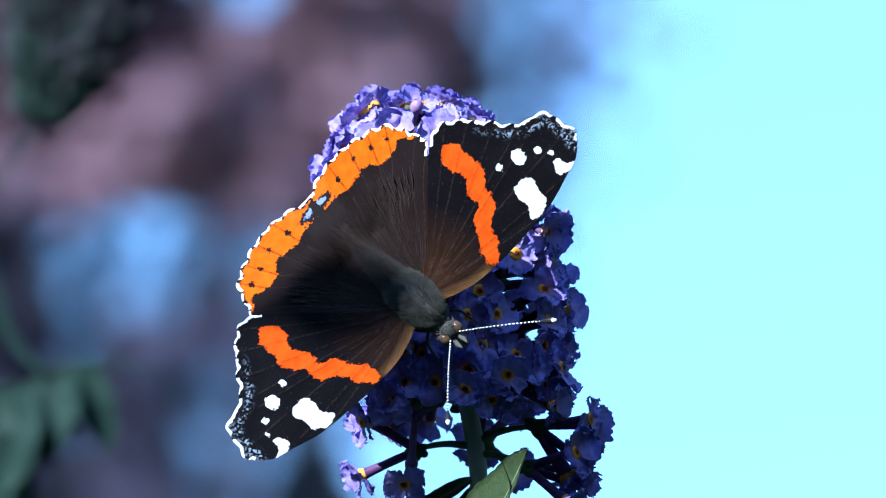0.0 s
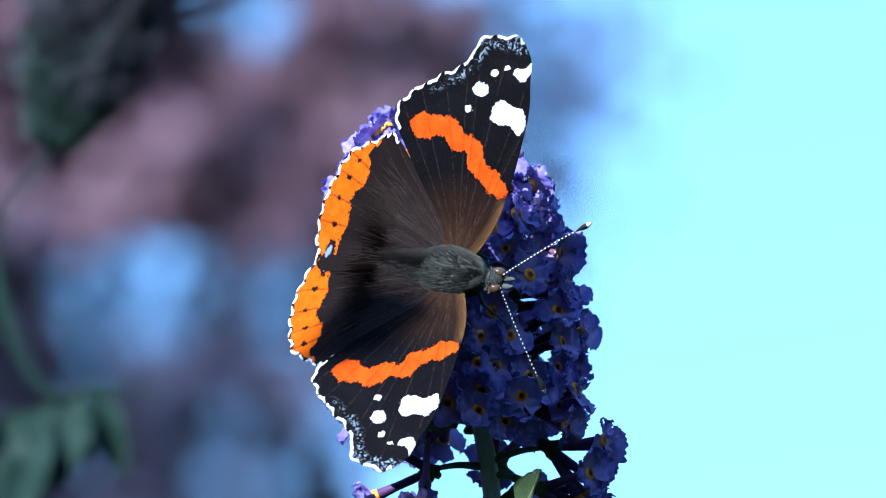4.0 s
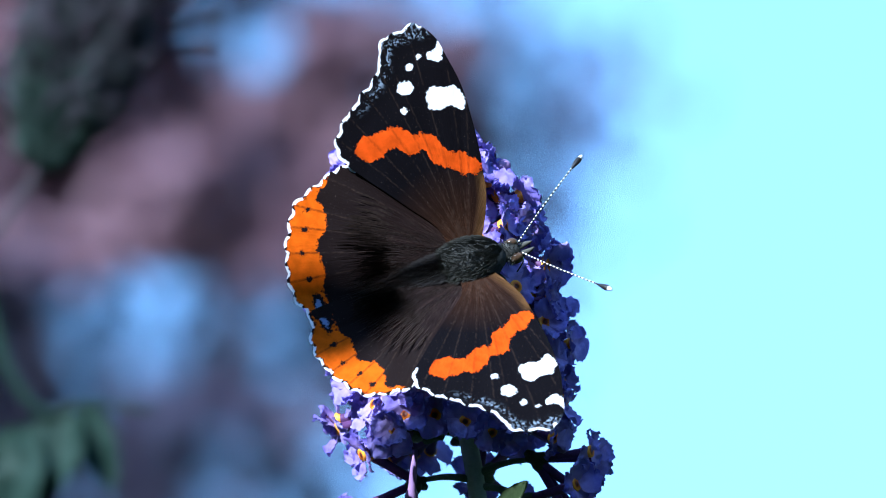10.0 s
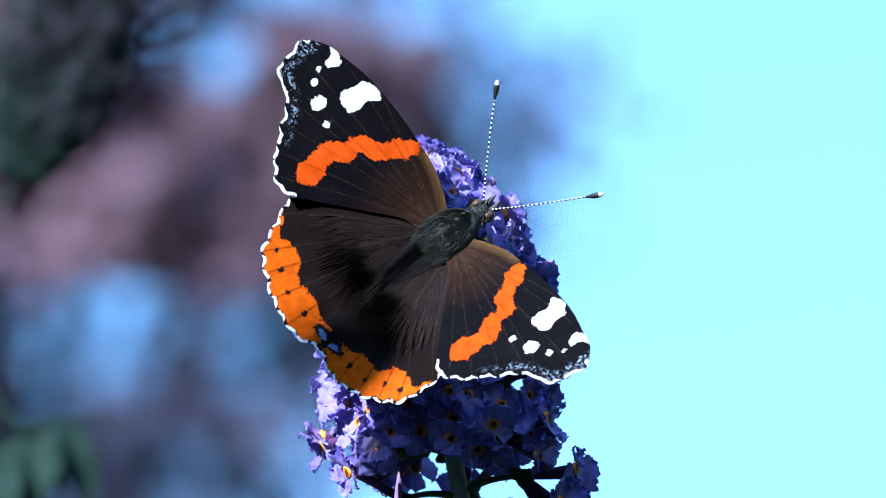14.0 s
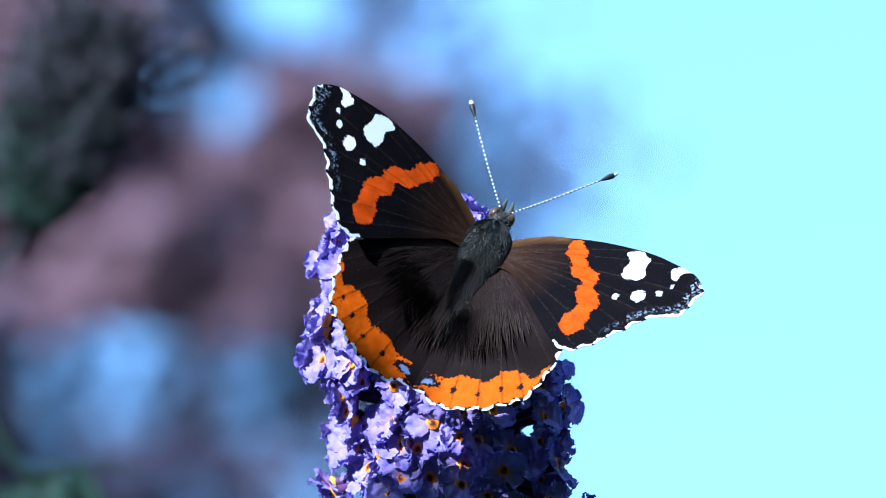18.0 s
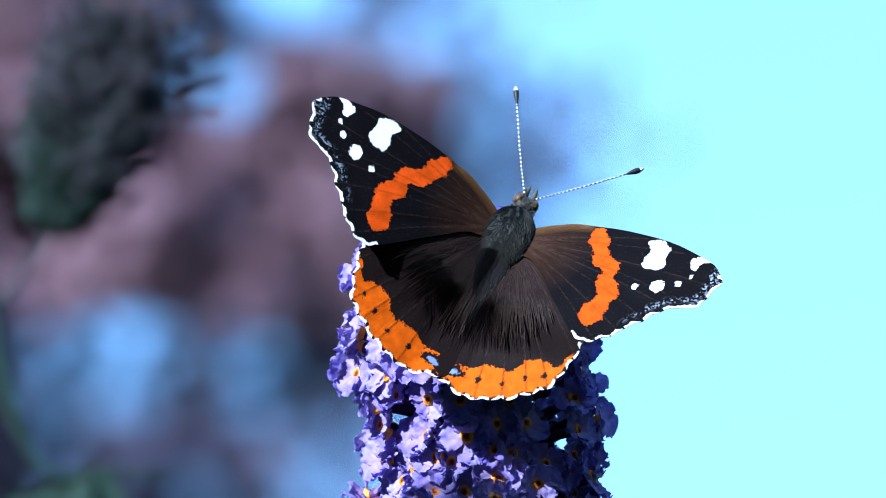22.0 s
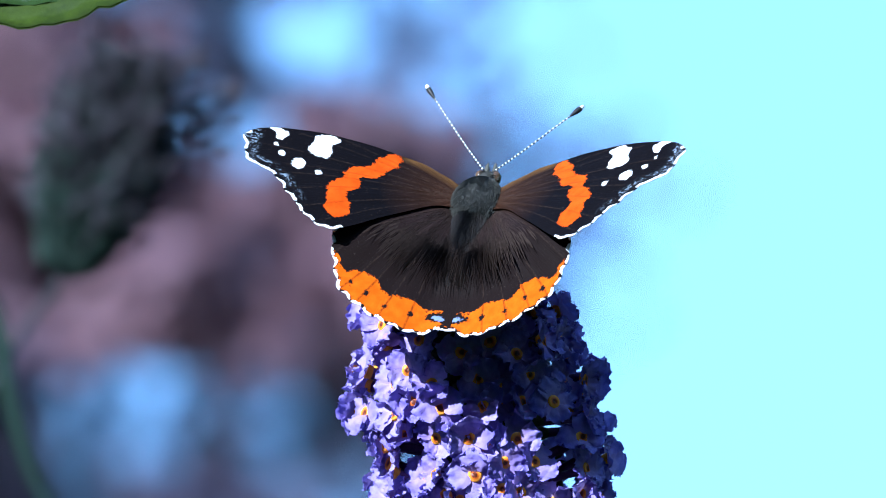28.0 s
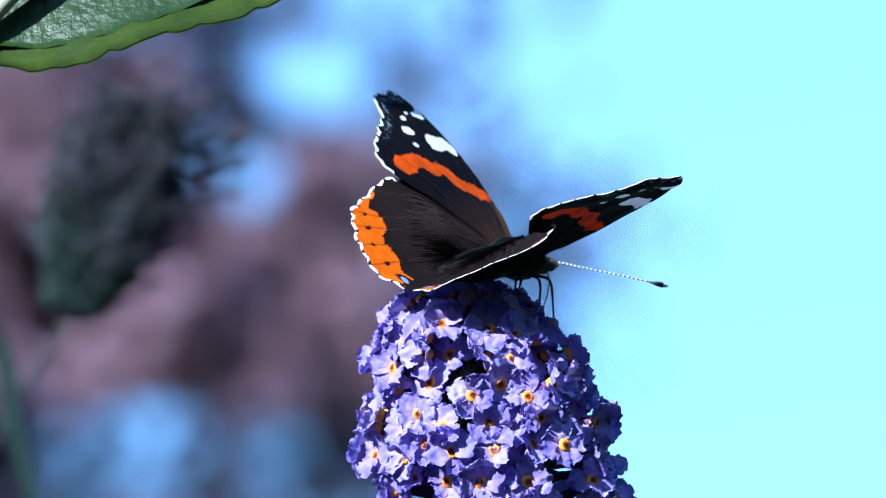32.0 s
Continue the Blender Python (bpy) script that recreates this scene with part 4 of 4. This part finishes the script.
def crown_here(px, py, rr):
    """0: no foliage at this place of the crown; 1: mauve leaves; 2: the darker copy that paints the crown's shade."""
    wander = 80 * noise.noise((py / 150.0, 3.1, 0))
    right = 1015 - 0.95 * max(0, py - 260) + wander
    if py < -60:
        # the top thins out into loose sprays against the sky
        right = 450 + 0.15 * (py + 90) + 450 * math.exp(-((py + 60) / 60) ** 2) + 0.5 * wander
        if px > right:
            spray = 0.12 * max(0.0, 0.55 + 1.3 * noise.noise((px / 150.0, py / 150.0, 5.0)))
            return 2 if rr < spray * min(1.0, math.exp((860 - px) / 90)) else 0
    if px > right:
        return 2 if rr < 0.15 * math.exp(-(px - right) / 60) else 0
    if px > right - 150:
        return 2 if rr < 0.16 else 0
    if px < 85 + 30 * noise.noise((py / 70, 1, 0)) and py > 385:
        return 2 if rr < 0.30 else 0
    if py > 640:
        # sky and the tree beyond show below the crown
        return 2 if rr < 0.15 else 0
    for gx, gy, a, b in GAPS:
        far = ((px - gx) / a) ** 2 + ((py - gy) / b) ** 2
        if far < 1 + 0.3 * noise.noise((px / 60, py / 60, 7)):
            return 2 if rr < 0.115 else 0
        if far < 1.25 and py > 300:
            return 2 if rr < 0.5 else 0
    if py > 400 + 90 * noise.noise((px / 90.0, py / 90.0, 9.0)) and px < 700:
        # lower skirt of the crown, its shade put in with the darker leaves
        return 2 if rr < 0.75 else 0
    # low spots of the noise take the shaded leaf colour
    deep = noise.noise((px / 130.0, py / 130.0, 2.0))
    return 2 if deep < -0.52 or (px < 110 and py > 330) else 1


def build_tree():
    tree = tagged(new("purple_tree"), "purple-leaved tree with dense dusky foliage and sky gaps", "tree")
    tree.matrix_world = RIG
    r = random.Random(21)
    depth = 14.0
    bm = bmesh.new()
    foot = RIG.inverted() @ Vector((-1.6, 11.6, 0))
    crook = RIG.inverted() @ Vector((-1.1, 11.4, 5.0))
    pts = bent([tuple(foot), tuple(crook), tuple(behind(360, 1000, depth)), tuple(behind(378, 560, depth)), tuple(behind(388, 360, depth)), tuple(behind(400, -250, depth)), tuple(behind(480, -1300, depth))], 8)
    tube(bm, pts, [max(0.022, 0.10 - 0.005 * i) for i in range(len(pts))], 12)
    part("trunk", smooth(bm), BARK, tree, "dark bark")
    for path in (((382, 470), (440, 600), (560, 860)), ((388, 330), (520, 250), (800, 60)), ((390, 200), (180, 60), (-100, -150)), ((388, 360), (120, 350), (-200, 330)),
                 ((398, -200), (600, -60), (900, 140)), ((388, 280), (560, 390), (640, 560))):
        bm = bmesh.new()
        pts = bent([tuple(behind(*p, depth)) for p in path], 6)
        tube(bm, pts, [0.020 - 0.0013 * i for i in range(len(pts))], 8)
        part("limb", smooth(bm), BARK, tree)
    vs, fs, tone = [], [], []
    count = 0
    while count < 22000:
        px, py = r.uniform(-500, 1280), r.uniform(-800, 1000)
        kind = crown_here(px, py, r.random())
        if not kind:
            continue
        count += 1
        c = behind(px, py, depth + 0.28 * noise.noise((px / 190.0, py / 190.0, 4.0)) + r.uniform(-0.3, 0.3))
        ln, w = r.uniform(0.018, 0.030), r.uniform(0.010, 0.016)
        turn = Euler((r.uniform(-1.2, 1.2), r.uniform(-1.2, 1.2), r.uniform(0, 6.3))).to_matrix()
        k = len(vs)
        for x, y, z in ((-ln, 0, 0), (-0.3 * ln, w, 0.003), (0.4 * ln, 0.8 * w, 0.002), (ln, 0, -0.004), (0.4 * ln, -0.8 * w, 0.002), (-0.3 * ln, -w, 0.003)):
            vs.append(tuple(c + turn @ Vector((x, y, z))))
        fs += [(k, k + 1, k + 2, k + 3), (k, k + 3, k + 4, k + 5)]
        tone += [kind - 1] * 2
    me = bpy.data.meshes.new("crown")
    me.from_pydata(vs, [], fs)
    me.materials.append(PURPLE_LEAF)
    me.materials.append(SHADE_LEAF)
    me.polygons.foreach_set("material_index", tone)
    crown = new("crown", me)
    crown.parent = tree
    tagged(crown, "mauve leaves with a darker copy for the shaded parts", kind="stuff")
    return tree


build_tree()


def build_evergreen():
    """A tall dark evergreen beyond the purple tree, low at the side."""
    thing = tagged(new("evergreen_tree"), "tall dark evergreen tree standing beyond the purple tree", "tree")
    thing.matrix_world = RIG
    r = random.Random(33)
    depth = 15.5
    bm = bmesh.new()
    foot = RIG.inverted() @ Vector((-1.0, 12.8, 0))
    pts = bent([tuple(foot), tuple(behind(60, 1700, depth)), tuple(behind(140, 1000, depth)), tuple(behind(200, 760, depth))], 6)
    tube(bm, pts, [0.07 - 0.003 * i for i in range(len(pts))], 8)
    part("trunk", smooth(bm), BARK, thing)
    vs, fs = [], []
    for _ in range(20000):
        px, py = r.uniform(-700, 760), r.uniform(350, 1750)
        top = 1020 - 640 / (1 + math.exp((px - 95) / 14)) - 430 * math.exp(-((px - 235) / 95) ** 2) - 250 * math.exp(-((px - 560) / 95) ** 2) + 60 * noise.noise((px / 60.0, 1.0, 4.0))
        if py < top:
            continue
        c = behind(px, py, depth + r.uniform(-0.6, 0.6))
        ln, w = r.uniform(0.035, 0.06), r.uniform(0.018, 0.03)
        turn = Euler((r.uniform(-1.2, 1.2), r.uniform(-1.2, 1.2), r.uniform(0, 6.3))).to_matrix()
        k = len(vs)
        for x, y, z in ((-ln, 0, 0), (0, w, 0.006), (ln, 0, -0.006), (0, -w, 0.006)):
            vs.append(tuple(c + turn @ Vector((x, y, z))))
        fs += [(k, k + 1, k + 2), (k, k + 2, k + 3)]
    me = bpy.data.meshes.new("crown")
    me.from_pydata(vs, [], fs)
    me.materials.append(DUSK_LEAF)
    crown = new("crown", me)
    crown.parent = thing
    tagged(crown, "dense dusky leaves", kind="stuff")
    return thing


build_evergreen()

# ---- ground ----
bm = bmesh.new()
bmesh.ops.create_grid(bm, x_segments=80, y_segments=80, size=1.0)
for v in bm.verts:
    far = max(abs(v.co.x), abs(v.co.y))
    v.co *= 6 + 594 * far ** 3
    v.co.z = 0.05 * noise.noise(v.co * 0.35) if v.co.length < 60 else 0
ground = part("ground", smooth(bm), GRASS)
tagged(ground, "rough green lawn below the shrub", "ground", kind="structure")


# ---- unseen hedges, added on the sides that the view never meets to cut the sky's fill light ----
def hedge(name, a, c, low, high):
    """A clipped, uneven hedge wall 0.6 m thick from a to c, added out of view as a light blocker."""
    a, c = Vector((*a, 0)), Vector((*c, 0))
    d = (c - a).normalized()
    side = Vector((-d.y, d.x, 0)) * 0.3
    n, rows = int((c - a).length / 0.25), 22
    bm = bmesh.new()
    grid = []
    for i in range(n + 1):
        p = a.lerp(c, i / n)
        ring = [p - side] + [p - side + Vector((0, 0, high * k / rows)) for k in range(1, rows + 1)] + [p + side + Vector((0, 0, high * k / rows)) for k in range(rows, -1, -1)]
        grid.append([bm.verts.new(q + Vector((noise.noise(q * 2.1), noise.noise(q * 2.1 + Vector((9, 0, 0))), 0.5 * noise.noise(q * 1.7))) * 0.18) for q in ring])
    for u, v in zip(grid, grid[1:]):
        for k in range(len(u) - 1):
            bm.faces.new((u[k], u[k + 1], v[k + 1], v[k]))
    bmesh.ops.recalc_face_normals(bm, faces=bm.faces)
    return tagged(part(name, smooth(bm), HEDGE), "unseen dark green hedge added to hold back sky light", "hedge", kind="structure")


hedge("wall_south", (-3.6, -2.6), (3.6, -2.6), 0, 2.6)
hedge("wall_west", (-3.4, -2.9), (-3.4, 17.0), 0, 3.9)
hedge("wall_east", (2.8, -2.9), (2.8, 17.0), 0, 4.2)
hedge("wall_north", (-3.6, 17.2), (3.0, 17.2), 0, 2.9)


# ---- what moves ----
# seconds; place in mm; turn (quaternion) in the plant frame; rise of both wings; sweep of both forewings (degrees)
FLY_ROWS = (
    (0, -4.61, -30.04, -6.56, -0.2621, -0.2984, -0.5538, 0.7318, 22.6, 18.8, 4.7, -0.0),
    (0.5, -5.00, -27.49, -6.73, -0.2460, -0.3070, -0.5594, 0.7296, 21.3, 17.6, 4.8, 0.9),
    (1, -4.96, -26.07, -6.85, -0.2241, -0.3182, -0.5389, 0.7471, 19.8, 17.6, 6.2, 2.4),
    (1.5, -4.43, -25.79, -6.30, -0.2378, -0.3100, -0.5570, 0.7328, 19.4, 16.6, 5.4, 1.0),
    (2, -4.26, -25.99, -6.70, -0.2461, -0.3084, -0.5364, 0.7461, 20.1, 19.7, 6.4, 2.1),
    (2.5, -4.23, -27.18, -4.62, -0.2578, -0.3767, -0.4484, 0.7685, 16.2, 16.7, 5.6, 3.0),
    (3, -3.70, -28.33, -3.78, -0.3050, -0.3757, -0.4425, 0.7550, 17.6, 18.8, 6.0, 3.3),
    (3.5, -3.48, -29.06, -0.36, -0.3724, -0.4470, -0.3159, 0.7495, 15.2, 20.0, 5.1, 4.7),
    (4, -1.57, -29.12, -0.14, -0.4026, -0.4517, -0.3821, 0.6985, 15.1, 19.3, 5.5, 4.2),
    (4.5, -1.29, -28.95, -0.28, -0.4178, -0.4421, -0.4046, 0.6829, 16.2, 20.1, 4.3, 3.4),
    (6.5, 0.07, -28.97, -1.45, -0.3748, -0.4061, -0.4188, 0.7205, 17.5, 15.6, 4.2, 3.9),
    (7, 1.92, -29.44, -1.44, -0.4604, -0.3508, -0.4180, 0.7001, 19.8, 13.2, 5.6, 4.3),
    (7.5, 2.23, -29.25, -0.45, -0.4405, -0.4456, -0.3546, 0.6940, 19.2, 19.2, 6.6, 4.5),
    (8, 0.79, -28.90, 2.22, -0.5969, -0.4720, -0.2829, 0.5838, 23.8, 20.6, 5.4, 3.7),
    (8.5, 1.60, -28.98, 2.15, -0.7074, -0.4227, -0.3162, 0.4700, 34.1, 27.6, 3.0, 0.9),
    (9, 2.77, -29.59, 2.12, -0.7107, -0.4145, -0.3485, 0.4491, 31.8, 27.4, 3.3, -0.4),
    (9.5, 2.75, -30.42, 2.50, -0.7122, -0.3995, -0.3438, 0.4637, 25.9, 17.5, 1.8, -1.2),
    (10, 2.54, -30.92, 2.34, -0.7182, -0.3903, -0.3319, 0.4710, 26.3, 17.8, 1.0, -2.2),
    (10.5, 2.36, -31.13, 2.67, -0.7095, -0.4116, -0.3237, 0.4717, 24.4, 15.4, 1.3, -2.2),
    (11, 2.75, -31.08, 2.61, -0.7222, -0.3858, -0.3372, 0.4645, 24.1, 14.6, -0.7, -3.8),
    (11.5, 2.45, -30.90, 2.98, -0.7337, -0.3937, -0.3139, 0.4563, 23.5, 14.3, -0.4, -4.0),
    (12, 2.61, -30.44, 3.22, -0.7357, -0.4012, -0.2997, 0.4559, 22.5, 13.1, -1.1, -4.2),
    (12.5, 1.90, -28.96, 3.62, -0.6983, -0.4772, -0.2637, 0.4639, 23.4, 15.6, 0.9, -2.7),
    (13, -0.45, -27.34, 5.13, -0.7064, -0.5315, -0.1928, 0.4257, 18.8, 16.2, 0.2, -0.8),
    (13.5, 0.62, -26.95, 6.48, -0.7403, -0.5070, -0.2114, 0.3876, 18.4, 19.7, 0.2, -1.5),
    (15.5, 4.03, -26.90, 10.23, -0.7523, -0.4878, -0.2688, 0.3519, 25.0, 23.0, 0.1, -0.6),
    (16, 7.62, -25.70, 9.61, -0.8424, -0.3587, -0.3577, 0.1836, 23.7, 30.8, 1.7, -3.6),
    (16.5, 6.95, -23.82, 10.36, -0.8700, -0.3022, -0.3467, 0.1774, 54.6, 63.7, -5.9, -8.8),
    (17, 7.77, -23.40, 10.39, -0.8648, -0.2921, -0.3611, 0.1906, 34.4, 43.7, -5.0, -5.0),
    (17.5, 6.24, -23.13, 10.62, -0.8620, -0.4011, -0.2519, 0.1805, 29.1, 31.7, -0.3, 0.1),
    (18, 5.89, -22.29, 12.56, -0.8659, -0.4377, -0.2095, 0.1212, 25.6, 29.7, 0.5, -2.1),
    (18.5, 6.21, -20.81, 13.65, -0.8415, -0.4661, -0.2684, 0.0501, 17.5, 44.3, -3.1, -3.1),
    (19, 5.87, -20.35, 13.07, -0.8680, -0.4404, -0.2142, 0.0817, 19.3, 33.6, -3.8, -3.9),
    (19.5, 5.88, -19.26, 11.86, -0.9030, -0.3775, -0.2000, 0.0456, 22.0, 34.9, -4.8, -5.3),
    (20, 5.98, -17.78, 11.68, -0.9024, -0.3777, -0.2026, 0.0451, 22.1, 35.8, -5.2, -5.0),
    (20.5, 6.32, -17.12, 12.65, -0.8667, -0.4270, -0.2273, 0.1219, 20.5, 35.3, -3.3, -3.9),
    (21, 4.93, -17.03, 15.09, -0.8250, -0.5188, -0.1951, 0.1106, 21.4, 36.1, -3.2, -4.1),
    (21.5, 4.15, -17.36, 16.45, -0.8444, -0.4811, -0.2133, 0.1001, 15.1, 32.3, -4.5, -4.0),
    (22, 4.43, -17.56, 16.31, -0.8549, -0.4573, -0.2154, 0.1166, 17.4, 32.5, -4.4, -3.7),
    (22.5, 4.95, -17.67, 17.47, -0.8365, -0.4914, -0.2051, 0.1290, 18.6, 32.1, -3.7, -3.4),
    (23, 5.43, -17.53, 17.26, -0.8589, -0.4528, -0.2086, 0.1174, 18.7, 31.9, -3.8, -4.0),
    (23.5, 5.43, -17.01, 17.70, -0.8709, -0.4341, -0.1789, 0.1453, 20.9, 30.9, -4.0, -4.2),
    (24, 4.41, -16.93, 18.82, -0.8514, -0.4827, -0.1439, 0.1465, 19.3, 32.5, -4.3, -3.5),
    (24.5, 1.97, -16.42, 19.53, -0.8458, -0.5238, -0.0522, 0.0870, 22.6, 31.3, -2.7, -3.8),
    (25, 0.40, -15.29, 21.19, -0.9110, -0.4122, -0.0132, 0.0066, 22.9, 32.0, -4.7, -4.5),
    (25.5, -0.32, -15.23, 22.14, -0.9348, -0.3497, 0.0155, 0.0597, 21.4, 27.9, -4.3, -4.8),
    (26, -0.17, -15.44, 22.85, -0.9354, -0.3436, 0.0320, 0.0775, 25.6, 26.9, -4.5, -5.0),
    (26.5, -0.83, -16.78, 22.94, -0.9309, -0.3591, 0.0477, 0.0466, 24.2, 23.5, -3.3, -2.7),
    (28.5, -0.78, -9.63, 27.63, -0.9499, -0.2514, 0.0081, 0.1858, 17.9, 23.3, -3.0, -4.4),
    (29, -0.53, -8.76, 27.40, -0.9556, -0.1536, 0.0240, 0.2502, 20.2, 19.2, -3.3, -4.4),
    (29.5, -0.28, -7.14, 27.46, -0.9529, -0.1328, 0.0325, 0.2709, 21.5, 15.0, -2.0, -3.1),
    (30, 0.17, -4.55, 28.13, -0.9300, -0.1850, 0.0292, 0.3164, 20.4, 14.5, -0.6, -1.7),
    (30.5, 1.68, -2.21, 27.46, -0.8960, -0.2441, -0.0639, 0.3654, 16.8, 25.8, -1.7, -4.3),
    (30.6, 2.01, -1.88, 27.75, -0.8848, -0.2317, -0.0547, 0.4005, 17.8, 22.4, -1.4, -3.0),
    (31, 2.62, -0.29, 25.99, -0.9244, -0.0248, -0.0363, 0.3789, 40.0, 32.4, 0.8, -6.1),
    (31.5, 2.93, 3.39, 26.57, -0.9277, 0.0306, -0.0935, 0.3601, 51.9, 40.2, -0.7, -8.8),
    (32, 2.92, 5.61, 26.15, -0.9394, -0.0105, -0.0970, 0.3287, 36.7, 31.1, -1.9, -8.2),
)
# seconds, side, direction of the antenna in the body's frame
FEELER_ROWS = (
    (0, -1, 0.579, 0.652, 0.490),
    (0, 1, 0.547, 0.611, 0.573),
    (1, -1, 0.576, 0.305, -0.759),
    (1, 1, 0.501, 0.660, 0.560),
    (2, -1, 0.559, 0.254, -0.789),
    (2, 1, 0.424, 0.532, 0.733),
    (3, -1, 0.608, 0.719, 0.337),
    (3, 1, 0.469, 0.650, 0.598),
    (4, 1, 0.649, 0.366, -0.667),
    (7, -1, 0.342, 0.824, 0.451),
    (7, 1, 0.672, 0.646, 0.363),
    (8, -1, 0.434, 0.723, 0.537),
    (8, 1, 0.611, 0.716, 0.339),
    (9, -1, 0.591, 0.804, 0.061),
    (9, 1, 0.763, 0.495, 0.415),
    (10, -1, 0.619, 0.786, 0.003),
    (10, 1, 0.760, 0.448, 0.470),
    (11, -1, 0.630, 0.775, 0.045),
    (11, 1, 0.745, 0.421, 0.517),
    (12, -1, 0.640, 0.768, 0.010),
    (12, 1, 0.747, 0.412, 0.521),
    (13, -1, 0.541, 0.615, 0.574),
    (13, 1, 0.648, 0.582, 0.492),
    (16, -1, 0.695, 0.707, 0.126),
    (16, 1, 0.604, 0.784, 0.145),
    (16.5, -1, 0.616, 0.771, 0.159),
    (16.5, 1, 0.550, 0.772, 0.319),
    (17, -1, 0.636, 0.768, 0.079),
    (17, 1, 0.621, 0.714, 0.322),
    (18, -1, 0.643, 0.759, 0.107),
    (18, 1, 0.619, 0.773, 0.141),
    (19, -1, 0.634, 0.761, 0.138),
    (19, 1, 0.599, 0.771, 0.216),
    (20, -1, 0.541, 0.828, 0.150),
    (20, 1, 0.640, 0.726, 0.252),
    (21, -1, 0.547, 0.832, -0.096),
    (21, 1, 0.619, 0.785, 0.003),
    (22, -1, 0.485, 0.873, 0.055),
    (22, 1, 0.675, 0.732, 0.092),
    (23, -1, 0.455, 0.880, 0.132),
    (23, 1, 0.741, 0.637, 0.211),
    (24, -1, 0.554, 0.832, 0.031),
    (24, 1, 0.756, 0.308, 0.578),
    (25, -1, 0.584, 0.805, 0.104),
    (25, 1, 0.597, 0.799, 0.076),
    (26, -1, 0.641, 0.695, 0.325),
    (26, 1, 0.546, 0.820, 0.172),
    (29, -1, 0.605, 0.729, 0.321),
    (29, 1, 0.623, 0.772, 0.127),
    (29.5, -1, 0.563, 0.756, 0.334),
    (29.5, 1, 0.590, 0.804, 0.080),
    (30, -1, 0.604, 0.715, 0.353),
    (30, 1, 0.488, 0.856, 0.169),
    (30.6, -1, 0.640, 0.762, 0.101),
    (30.6, 1, 0.758, 0.621, 0.198),
    (31, 1, 0.493, 0.859, 0.140),
    (32, -1, 0.640, 0.762, 0.101),
    (32, 1, 0.897, 0.441, -0.027),
)
HIND_PITCH = 14.3


def motions():
    walk(butterfly, [(r[0], RIG @ Matrix.LocRotScale(Vector(r[1:4]) * MM, Quaternion(r[4:8]), None)) for r in FLY_ROWS])
    for s, nm, up, sw in ((-1, "L", 8, 10), (1, "R", 9, 11)):
        walk(WINGS[nm + "f"], [(r[0], pose(s * 1.5 * MM, 0, 0.3 * MM, 0, -s * r[up], 0) @ pose(0, 0, 0, 0, 0, s * r[sw])) for r in FLY_ROWS])
        walk(WINGS[nm + "h"], [(r[0], pose(s * 1.5 * MM, 0, -0.1 * MM, 0, -s * (r[up] - 1.2), 0) @ pose(0, 0, 0, HIND_PITCH)) for r in FLY_ROWS])

    for s, nm in ((-1, "L"), (1, "R")):
        rest = Vector((s * 10.3, 12.3, 6.1))
        rows = []
        for t, sl, x, y, z in FEELER_ROWS:
            if sl == s:
                turn = rest.rotation_difference(Vector((s * x, y, z))).to_matrix().to_4x4()
                rows.append((t, Matrix.Translation((s * 0.7 * MM, 8.6 * MM, 0.5 * MM)) @ turn))
        walk(WINGS[nm + "a"], rows)


motions()
